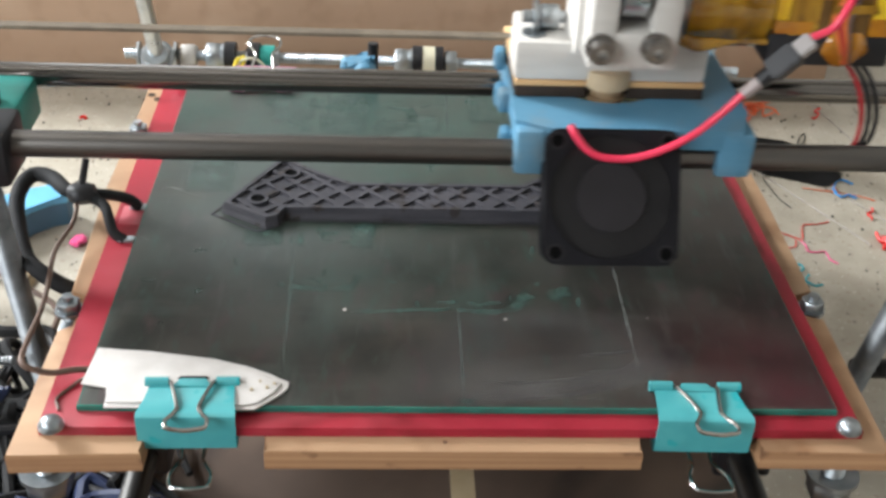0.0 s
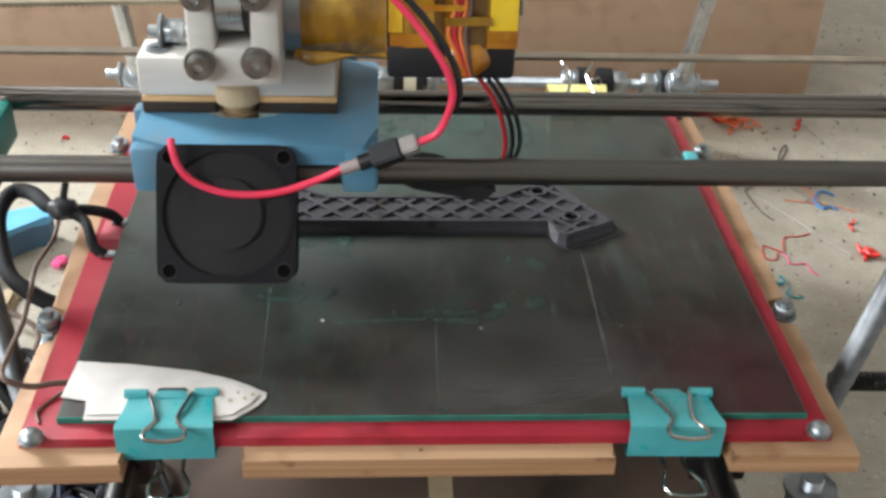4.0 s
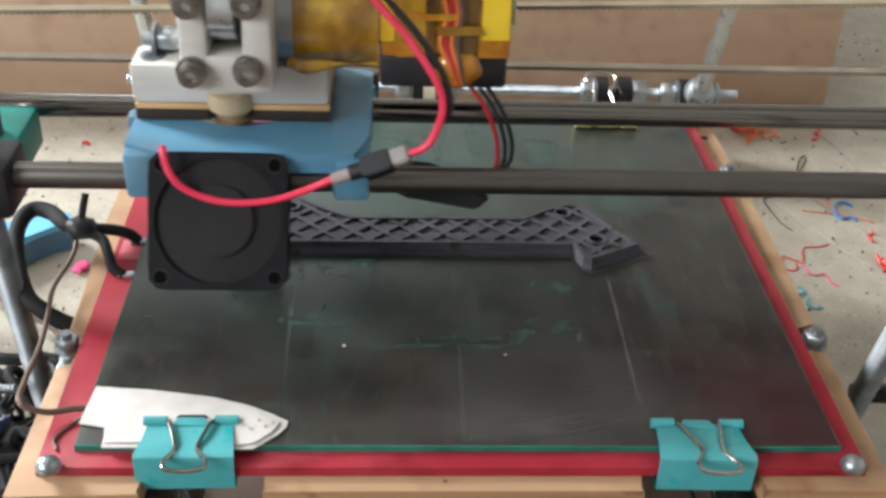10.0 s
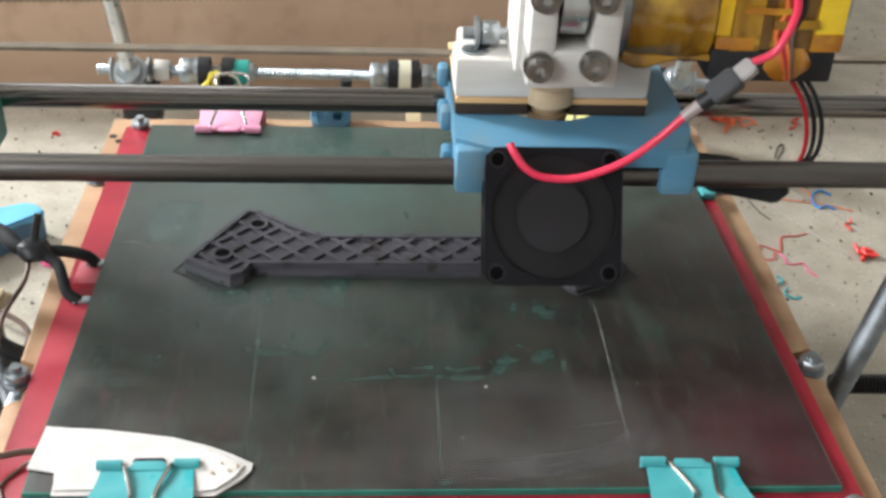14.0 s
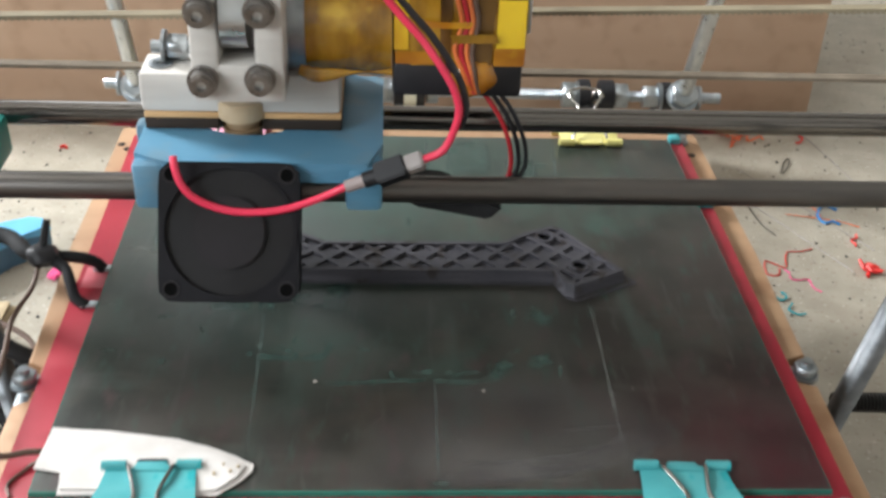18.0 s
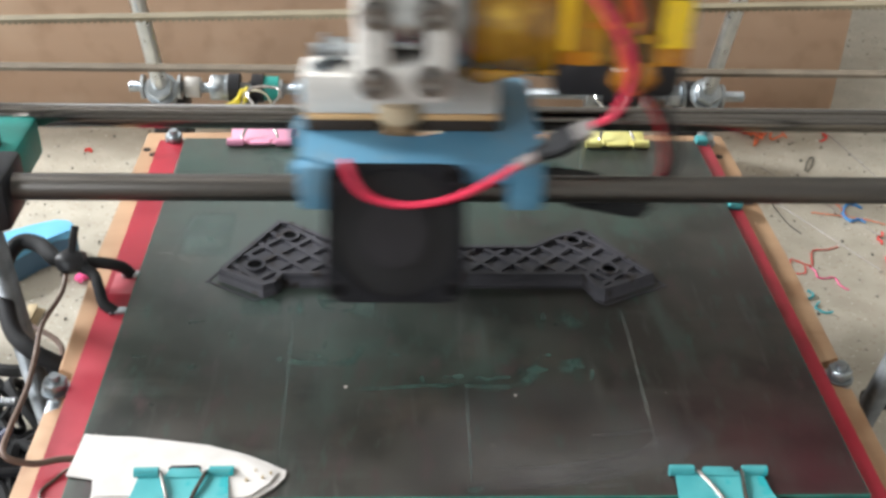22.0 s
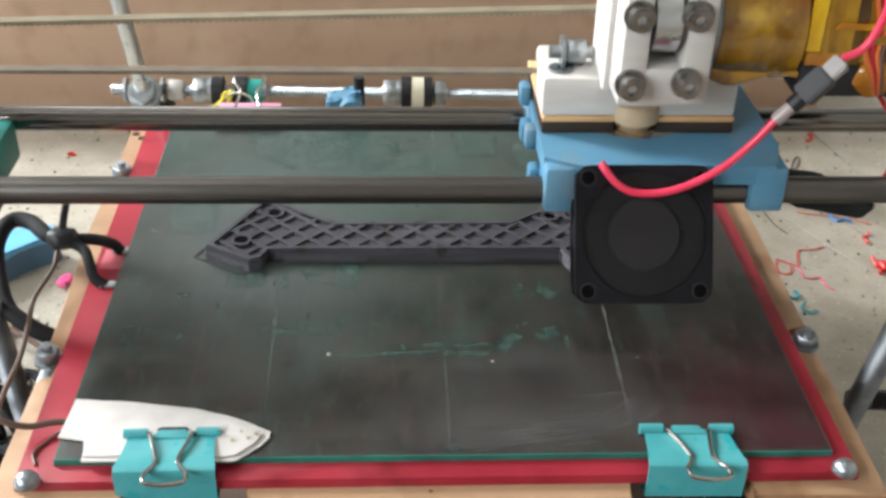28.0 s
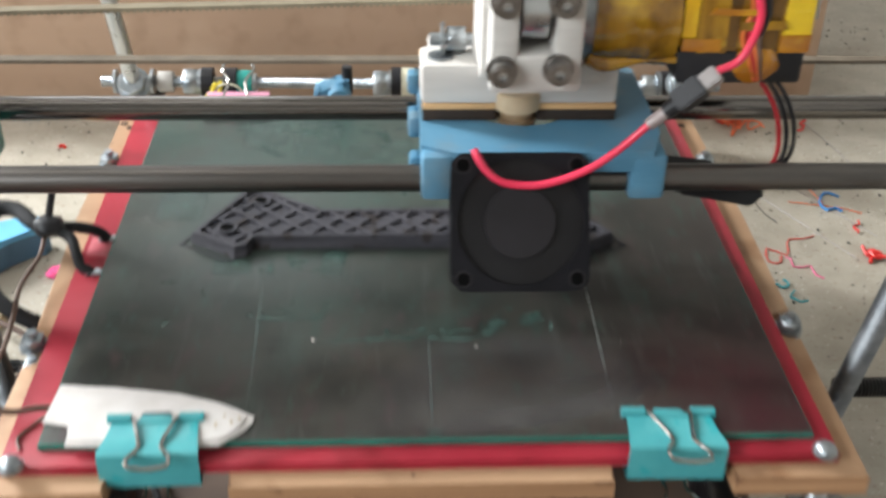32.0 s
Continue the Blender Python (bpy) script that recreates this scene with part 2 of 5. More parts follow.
KAPTON = mat("amber_tape", (0.17, 0.078, 0.009), (0.38, 0.20, 0.016), 80, 0.15, coat=1.0, bump=0.9, bscale=150, stretch=(1.8, 1, 0.45), spots=[((0.11, 0.042, 0.007), 75, 0.52, 0.2), ((0.62, 0.39, 0.04), 90, 0.60, 0.15)])
TAPE_BRIGHT = mat("bright_amber_tape", (0.55, 0.30, 0.010), (0.85, 0.58, 0.03), 45, 0.14, coat=1.0, bump=0.5, bscale=90, stretch=(1.4, 1, 0.5))
TAPE_DARK = mat("dark_amber_tape", (0.30, 0.10, 0.008), (0.48, 0.20, 0.012), 60, 0.2, coat=0.8, spots=[((0.66, 0.36, 0.015), 80, 0.55, 0.2)])
# dark copy of the tape, with the shade between strips in its colour
TAPE_SHADE = mat("shaded_tape_gap", (0.05, 0.026, 0.010), (0.14, 0.07, 0.014), 60, 0.2, coat=0.8)
ORANGE_WIRE = mat("orange_wire", (0.55, 0.11, 0.025), (0.68, 0.17, 0.04), 60, 0.35, coat=0.6)
PEEK = mat("tan_peek", (0.40, 0.30, 0.19), (0.50, 0.39, 0.26), 80, 0.4)
PEEK_DARK = mat("scorched_peek", (0.15, 0.095, 0.05), (0.28, 0.19, 0.11), 90, 0.4, stretch=(1, 1, 3))
CHAR = mat("charred_edge", (0.02, 0.014, 0.01), (0.035, 0.022, 0.015), 90, 0.8)
PLY_LIGHT = mat("laser_cut_face", (0.55, 0.33, 0.15), (0.66, 0.43, 0.22), 60, 0.7, stretch=(0.2, 1, 3))
RED_WIRE = mat("red_wire", (0.72, 0.03, 0.08), (0.80, 0.05, 0.11), 60, 0.35, coat=0.2)
DARK_RED = mat("dark_red_wire", (0.35, 0.012, 0.02), (0.45, 0.02, 0.03), 60, 0.4)
BROWN_WIRE = mat("brown_wire", (0.09, 0.055, 0.04), (0.13, 0.08, 0.06), 60, 0.5)
CLEAR = mat("milky_shrink_tube", (0.55, 0.50, 0.46), (0.65, 0.60, 0.55), 90, 0.3, coat=0.3)
CREAMY = mat("plug_and_gap_grey", (0.28, 0.25, 0.24), (0.36, 0.33, 0.32), 90, 0.35)
BELT = mat("toothed_belt", (0.145, 0.115, 0.083), (0.20, 0.162, 0.118), 120, 0.7)
BELT_PALE = mat("worn_belt_back", (0.205, 0.170, 0.112), (0.27, 0.228, 0.152), 80, 0.65)
TAN_BELT = mat("tan_strip", (0.42, 0.33, 0.2), (0.5, 0.4, 0.26), 60, 0.7)
CREAM = mat("cream_plastic", (0.55, 0.52, 0.38), (0.62, 0.58, 0.44), 60, 0.5)
LIGHT_BLUE = mat("light_blue_plastic", (0.12, 0.42, 0.68), (0.17, 0.50, 0.76), 40, 0.5, bump=0.2)
NAVY_CABLE = mat("dark_blue_cable", (0.012, 0.02, 0.06), (0.022, 0.035, 0.09), 60, 0.5)
YELLOW_WIRE = mat("yellow_wire", (0.65, 0.52, 0.03), (0.75, 0.6, 0.05), 60, 0.5)
SCRAP = {k: mat(k + "_filament", a, tuple(min(1, v * 1.25 + 0.01) for v in a), 200, 0.4) for k, a in
         {"red": (0.62, 0.025, 0.02), "orange": (0.75, 0.16, 0.06), "pink": (0.85, 0.10, 0.28), "blue": (0.03, 0.22, 0.55),
          "dark": (0.03, 0.03, 0.03), "teal": (0.03, 0.28, 0.32), "green": (0.05, 0.3, 0.1)}.items()}


def bed_glass():
    """Dark coated glass: smeared adhesive haze, brownish and greenish clouds, fine scratches."""
    m = mat("dark_coated_glass", (0.014, 0.015, 0.0125), (0.044, 0.0425, 0.037), 42, 0.36, coat=0.0, rvar=0.10, bump=0.05, bscale=90, spec=0.38, detail=8.0, spread=(0.40, 0.60))
    n, l = m.node_tree.nodes, m.node_tree.links
    p = n["Principled BSDF"]
    src = p.inputs["Base Color"].links[0].from_socket
    co = n["Texture Coordinate"]
    for colour, sc, th, soft, st in (((0.042, 0.026, 0.025), 9, 0.50, 0.25, (1, 1, 1)), ((0.045, 0.085, 0.072), 22, 0.60, 0.12, (1, 1, 1)),
                                     ((0.10, 0.10, 0.095), 26, 0.60, 0.22, (0.25, 2.0, 1)),
                                     ((0.056, 0.044, 0.037), 38, 0.52, 0.16, (1, 1, 1)), ((0.062, 0.088, 0.076), 30, 0.56, 0.2, (2.2, 0.5, 1)),
                                     ((0.012, 0.014, 0.013), 24, 0.55, 0.2, (1.4, 0.7, 1)), ((0.058, 0.036, 0.038), 120, 0.56, 0.16, (1.3, 0.6, 1)),
                                     ((0.036, 0.060, 0.050), 150, 0.57, 0.15, (1.6, 0.5, 1)), ((0.075, 0.073, 0.068), 70, 0.60, 0.16, (3.0, 0.4, 1))):
        mp = n.new("ShaderNodeMapping")
        mp.inputs["Scale"].default_value, mp.inputs["Location"].default_value = st, (sc, 0.3 * sc, 0)
        l.new(co.outputs["Object"], mp.inputs[0])
        v = n.new("ShaderNodeTexNoise")
        v.inputs["Scale"].default_value, v.inputs["Detail"].default_value = sc, 5
        l.new(mp.outputs[0], v.inputs["Vector"])
        g = n.new("ShaderNodeMapRange")
        g.inputs[1].default_value, g.inputs[2].default_value, g.inputs[4].default_value = th, th + soft, 0.8
        l.new(v.outputs[0], g.inputs[0])
        x = n.new("ShaderNodeMix")
        x.data_type = "RGBA"
        l.new(g.outputs[0], x.inputs[0])
        l.new(src, x.inputs[6])
        x.inputs[7].default_value = (*colour, 1)
        src = x.outputs[2]
    # tints with a place of their own: heater red at one corner, pale green behind with sheen put into the colour, pale
    # haze in front
    nz = n.new("ShaderNodeTexNoise")
    nz.inputs["Scale"].default_value, nz.inputs["Detail"].default_value = 45, 6
    l.new(co.outputs["Object"], nz.inputs["Vector"])
    for colour, (px, py), (sx, sy), k in (((0.070, 0.018, 0.025), (0.092, 0.022), (18, 20), 0.75), ((0.040, 0.030, 0.027), (0.01, 0.03), (8, 18), 0.4), ((0.034, 0.046, 0.038), (-0.01, 0.10), (7, 9), 0.4), ((0.050, 0.090, 0.077), (-0.03, 0.185), (7, 11), 0.75),
                                          ((0.050, 0.066, 0.058), (-0.055, 0.115), (12, 12), 0.7), ((0.11, 0.11, 0.10), (0.036, 0.020), (17, 75), 0.5)):
        mp = n.new("ShaderNodeMapping")
        mp.inputs["Location"].default_value, mp.inputs["Scale"].default_value = (-px * sx, -py * sy, 0), (sx, sy, 1)
        l.new(co.outputs["Object"], mp.inputs[0])
        gr = n.new("ShaderNodeTexGradient")
        gr.gradient_type = "SPHERICAL"
        l.new(mp.outputs[0], gr.inputs[0])
        mu = n.new("ShaderNodeMath")
        mu.operation = "MULTIPLY"
        l.new(gr.outputs["Fac"], mu.inputs[0])
        l.new(nz.outputs[0], mu.inputs[1])
        sc = n.new("ShaderNodeMath")
        sc.operation, sc.use_clamp = "MULTIPLY", True
        sc.inputs[1].default_value = 2.0 * k
        l.new(mu.outputs[0], sc.inputs[0])
        x = n.new("ShaderNodeMix")
        x.data_type = "RGBA"
        l.new(sc.outputs[0], x.inputs[0])
        l.new(src, x.inputs[6])
        x.inputs[7].default_value = (*colour, 1)
        src = x.outputs[2]
    dim = n.new("ShaderNodeHueSaturation")
    dim.inputs["Value"].default_value, dim.inputs["Saturation"].default_value = 0.95, 1.15
    l.new(src, dim.inputs["Color"])
    l.new(dim.outputs[0], p.inputs["Base Color"])
    return m


GLASS = bed_glass()


def thin_film(name, a, b, scale, rough, most):
    """A film on the glass, patchy and thinning out to its edges (the mesh's "cover")."""
    m = mat(name, a, b, scale, rough, spec=0.5)
    n, l = m.node_tree.nodes, m.node_tree.links
    at = n.new("ShaderNodeAttribute")
    at.attribute_name = "cover"
    co = n["Texture Coordinate"]
    v = n.new("ShaderNodeTexNoise")
    v.inputs["Scale"].default_value, v.inputs["Detail"].default_value = 260, 5
    l.new(co.outputs["Object"], v.inputs["Vector"])
    g = n.new("ShaderNodeMapRange")
    g.inputs[1].default_value, g.inputs[2].default_value, g.inputs[3].default_value, g.inputs[4].default_value = 0.35, 0.65, 0.6 * most, most
    l.new(v.outputs[0], g.inputs[0])
    k = n.new("ShaderNodeMath")
    k.operation = "MULTIPLY"
    l.new(g.outputs[0], k.inputs[0])
    l.new(at.outputs["Fac"], k.inputs[1])
    l.new(k.outputs[0], n["Principled BSDF"].inputs["Alpha"])
    return m


SMEAR = thin_film("green_residue", (0.038, 0.078, 0.064), (0.062, 0.116, 0.098), 160, 0.45, 0.8)
SCRATCH = thin_film("scratch_line", (0.07, 0.10, 0.09), (0.12, 0.16, 0.145), 150, 0.45, 0.75)
SCRATCH_BRIGHT = thin_film("bright_scratch_line", (0.12, 0.13, 0.12), (0.22, 0.23, 0.21), 150, 0.5, 0.8)
HAZE = thin_film("pale_haze", (0.06, 0.06, 0.057), (0.12, 0.118, 0.11), 70, 0.5, 0.6)
THIN_HAZE = thin_film("thin_grey_haze", (0.085, 0.078, 0.081), (0.15, 0.14, 0.143), 45, 0.5, 0.2)
FILM = thin_film("teal_adhesive_film", (0.045, 0.075, 0.064), (0.085, 0.130, 0.112), 120, 0.37, 0.75)


# ---- mesh helpers, in millimetres ----
def box(bm, x0, x1, y0, y1, z0, z1, bevel=0.0, m=None, seg=2):
    r = bmesh.ops.create_cube(bm, size=1)
    v = r["verts"]
    bmesh.ops.transform(bm, matrix=Matrix.Translation(((x0 + x1) / 2, (y0 + y1) / 2, (z0 + z1) / 2)) @ Matrix.Diagonal((x1 - x0, y1 - y0, z1 - z0, 1)), verts=v)
    if m is not None:
        bmesh.ops.transform(bm, matrix=m, verts=v)
    if bevel:
        e = list({e for q in v for e in q.link_edges})
        bmesh.ops.bevel(bm, geom=e, offset=bevel, segments=seg, affect="EDGES", profile=0.5)
    return v


def cyl(bm, p0, p1, r, seg=20, r2=None, caps=True):
    p0, p1 = Vector(p0), Vector(p1)
    d = p1 - p0
    m = Matrix.Translation((p0 + p1) / 2) @ d.to_track_quat("Z", "Y").to_matrix().to_4x4()
    return bmesh.ops.create_cone(bm, cap_ends=caps, segments=seg, radius1=r, radius2=r if r2 is None else r2, depth=d.length, matrix=m)["verts"]


def ring(bm, p0, p1, r_in, r_out, seg=24):
    """A washer or short tube from p0 to p1."""
    p0, p1 = Vector(p0), Vector(p1)
    q = (p1 - p0).to_track_quat("Z", "Y").to_matrix()
    loops = []
    for p, r in ((p0, r_in), (p0, r_out), (p1, r_out), (p1, r_in)):
        loops.append([bm.verts.new(p + q @ Vector((r * math.cos(2 * math.pi * i / seg), r * math.sin(2 * math.pi * i / seg), 0))) for i in range(seg)])
    for k in range(4):
        a, b = loops[k], loops[(k + 1) % 4]
        for i in range(seg):
            bm.faces.new((a[i], a[(i + 1) % seg], b[(i + 1) % seg], b[i]))


def smooth_path(pts, n=6):
    """Catmull-Rom points through pts."""
    p = [Vector(q) for q in pts]
    p = [2 * p[0] - p[1]] + p + [2 * p[-1] - p[-2]]
    out = []
    for i in range(1, len(p) - 2):
        for k in range(n):
            t = k / n
            a, b, c, d = p[i - 1:i + 3]
            out.append(0.5 * (2 * b + (c - a) * t + (2 * a - 5 * b + 4 * c - d) * t * t + (3 * b - a - 3 * c + d) * t ** 3))
    return out + [p[-2]]


def tube(bm, pts, r, seg=8, n=6, closed=False):
    path = smooth_path(pts, n) if n > 1 else [Vector(q) for q in pts]
    loops, up = [], Vector((0.13, 0.21, 0.97)).normalized()
    for i, p in enumerate(path):
        d = (path[min(i + 1, len(path) - 1)] - path[max(i - 1, 0)]).normalized()
        side = d.cross(up)
        side = side.normalized() if side.length > 1e-3 else Vector((1, 0, 0))
        up = side.cross(d).normalized()
        rr = r(i / (len(path) - 1)) if callable(r) else r
        loops.append([bm.verts.new(p + rr * (side * math.cos(2 * math.pi * k / seg) + up * math.sin(2 * math.pi * k / seg))) for k in range(seg)])
    for a, b in zip(loops, loops[1:]):
        for k in range(seg):
            bm.faces.new((a[k], a[(k + 1) % seg], b[(k + 1) % seg], b[k]))
    bm.faces.new(loops[0][::-1])
    bm.faces.new(loops[-1])


def prism(bm, poly, z0, z1, bevel=0.0):
    lo = [bm.verts.new((x, y, z0)) for x, y in poly]
    hi = [bm.verts.new((x, y, z1)) for x, y in poly]
    k = len(poly)
    f = [bm.faces.new(lo[::-1]), bm.faces.new(hi)] + [bm.faces.new((lo[i], lo[(i + 1) % k], hi[(i + 1) % k], hi[i])) for i in range(k)]
    if bevel:
        bmesh.ops.bevel(bm, geom=list({e for q in f[1:2] for e in q.edges}), offset=bevel, segments=2, affect="EDGES", profile=0.5)


def turned(bm, verts, m):
    bmesh.ops.transform(bm, matrix=m, verts=verts)


def part(name, bm, material, parent=None, label="", smooth=True, at=None):
    """Links a bmesh (in millimetres) as one mesh object under a thing or part."""
    bmesh.ops.recalc_face_normals(bm, faces=bm.faces)
    bmesh.ops.scale(bm, vec=(MM, MM, MM), verts=bm.verts)
    me = bpy.data.meshes.new(name)
    bm.to_mesh(me)
    bm.free()
    if smooth:
        me.polygons.foreach_set("use_smooth", [True] * len(me.polygons))
        me.set_sharp_from_angle(angle=radians(38))
    me.materials.append(material)
    ob = new(name, me)
    if parent is not None:
        ob.parent = parent
    if at is not None:
        ob.matrix_basis = at
    if label:
        ob["label"] = label
    return ob


def shared(name, other, parent, m):
    """One more object on the mesh of another."""
    ob = new(name, other.data)
    ob.parent, ob.matrix_basis = parent, m
    return ob


def thing(name, label, category, group="", m=None):
    ob = tagged(new(name), label, category, group)
    ob.matrix_basis = m if m is not None else Matrix()
    return ob


def mm(x, y, z, rx=0, ry=0, rz=0):
    return pose(x * MM, y * MM, z * MM, rx, ry, rz)


def B():
    return bmesh.new()


ON_FRAME = pose(0, 0, Z0)       # printer coordinates: glass top is z = 0, front rod is y = 0
RIDES_BED, RIDES_CARRIAGE = [], []


def bed_thing(name, label, category, group=""):
    ob = thing(name, label, category, group, pose(0, -0.08, Z0))
    RIDES_BED.append(ob)
    return ob


# ---- the room ----
def slab(name, x0, x1, y0, y1, z0, z1, material, kind="structure", label="", category=""):
    bm = B()
    box(bm, x0 * 1000, x1 * 1000, y0 * 1000, y1 * 1000, z0 * 1000, z1 * 1000)
    return tagged(part(name, bm, material, smooth=False), label, category, "", kind)


def room():
    zf = -0.74
    slab("floor", -1.55, 2.1, -3.1, 2.4, zf - 0.05, zf, FLOOR)
    slab("ceiling", -1.55, 2.1, -3.1, 2.4, 2.4, 2.45, WALL)
    bm = B()
    for b in ((-1550, -1000, 2300, 2400, zf * 1000, 2400), (-240, 2100, 2300, 2400, zf * 1000, 2400), (-1000, -240, 2300, 2400, zf * 1000, 1000), (-1000, -240, 2300, 2400, 2200, 2400)):
        box(bm, *b)
    tagged(part("wall_north", bm, WALL, smooth=False), kind="structure")
    slab("wall_south", -1.55, 2.1, -3.1, -3.0, zf, 2.4, WALL)
    slab("wall_east", 2.0, 2.1, -3.0, 2.3, zf, 2.4, WALL)
    bm = B()
    for b in ((-1550, -1450, -3000, -1840, zf * 1000, 2400), (-1550, -1450, -440, 560, zf * 1000, 2400), (-1550, -1450, 960, 2300, zf * 1000, 2400),
              (-1550, -1450, -1840, -440, zf * 1000, 420), (-1550, -1450, -1840, -440, 1320, 2400), (-1550, -1450, 560, 960, zf * 1000, 580), (-1550, -1450, 560, 960, 1230, 2400)):
        box(bm, *b)
    tagged(part("wall_west", bm, WALL, smooth=False), kind="structure")
    table = thing("worktable", "brown wooden worktable under the printer", "table")
    bm = B()
    box(bm, -700, 800, -450, 900, -30, -4, 2)
    part("tabletop", bm, TABLE, table)
    bm = B()
    box(bm, -25, 25, -25, 25, -740, -30, 1.5)
    leg = part("leg", bm, TABLE, table, at=mm(-640, -400, 0))
    for x, y in ((740, -400), (-640, 840), (740, 840)):
        shared("leg", leg, table, mm(x, y, 0))


def boards():
    sheet = thing("laminate_board", "pale speckled laminate board lying on the worktable", "board")
    bm = B()
    prism(bm, [(-640, 28), (-95, 28), (-60, 84), (111.5, 84), (111.5, -330), (700, -330), (700, 880), (-640, 880)], -4, 0, 0.8)
    part("laminate_sheet", bm, SPECKLED, sheet)
    # dark brown sheet filling the cut-out of the laminate under the bed
    dark = thing("hardboard_sheet", "dark brown sheet lying under the printer", "board")
    bm = B()
    prism(bm, [(-420, -330), (111, -330), (111, 83), (-61, 83), (-96, 27), (-420, 27)], -4, -1.0, 0.4)
    part("hardboard_layer", bm, DARK_SHEET, dark)
    card = thing("cardboard_box", "plain brown cardboard box standing behind the printer", "cardboard", m=pose(0, 0.300, 0))
    bm = B()
    box(bm, -460, 233, 0, 4, 0, 88, 0.6)
    part("cardboard_face", bm, CARDBOARD, card)
    bm = B()
    box(bm, -460, -456, 4, 200, 0, 88, 0.6)
    part("cardboard_side", bm, CARDBOARD, card)
    bm = B()
    box(bm, 229, 233, 4, 200, 0, 88, 0.6)
    part("cardboard_side", bm, CARDBOARD, card)
    bm = B()
    box(bm, -460, 233, 200, 204, 0, 88, 0.6)
    part("cardboard_back", bm, CARDBOARD, card)
    for y0, y1 in ((0, 101.5), (102.5, 204)):
        bm = B()
        box(bm, -460, 233, y0, y1, 88.1, 91, 0.6)
        part("cardboard_flap", bm, CARDBOARD, card)


# ---- printer frame ----
def threaded(bm, p0, p1, r, pitch=1.25, seg=12):
    """A threaded rod: a ridged tube."""
    p0, p1 = Vector(p0), Vector(p1)
    d = p1 - p0
    n = max(2, int(d.length / pitch * 2))
    q = d.to_track_quat("Z", "Y").to_matrix()
    loops = []
    for i in range(n + 1):
        rr = r if i % 2 else r * 0.86
        loops.append([bm.verts.new(p0 + d * i / n + q @ Vector((rr * math.cos(2 * math.pi * k / seg), rr * math.sin(2 * math.pi * k / seg), 0))) for k in range(seg)])
    for a, b in zip(loops, loops[1:]):
        for k in range(seg):
            bm.faces.new((a[k], a[(k + 1) % seg], b[(k + 1) % seg], b[k]))
    bm.faces.new(loops[0][::-1])
    bm.faces.new(loops[-1])


def nut(bm, p0, p1, af):
    v = cyl(bm, p0, p1, af / 2 / math.cos(math.pi / 6), 6)
    e = list({e for q in v for e in q.link_edges})
    bmesh.ops.bevel(bm, geom=e, offset=af * 0.05, segments=1, affect="EDGES")


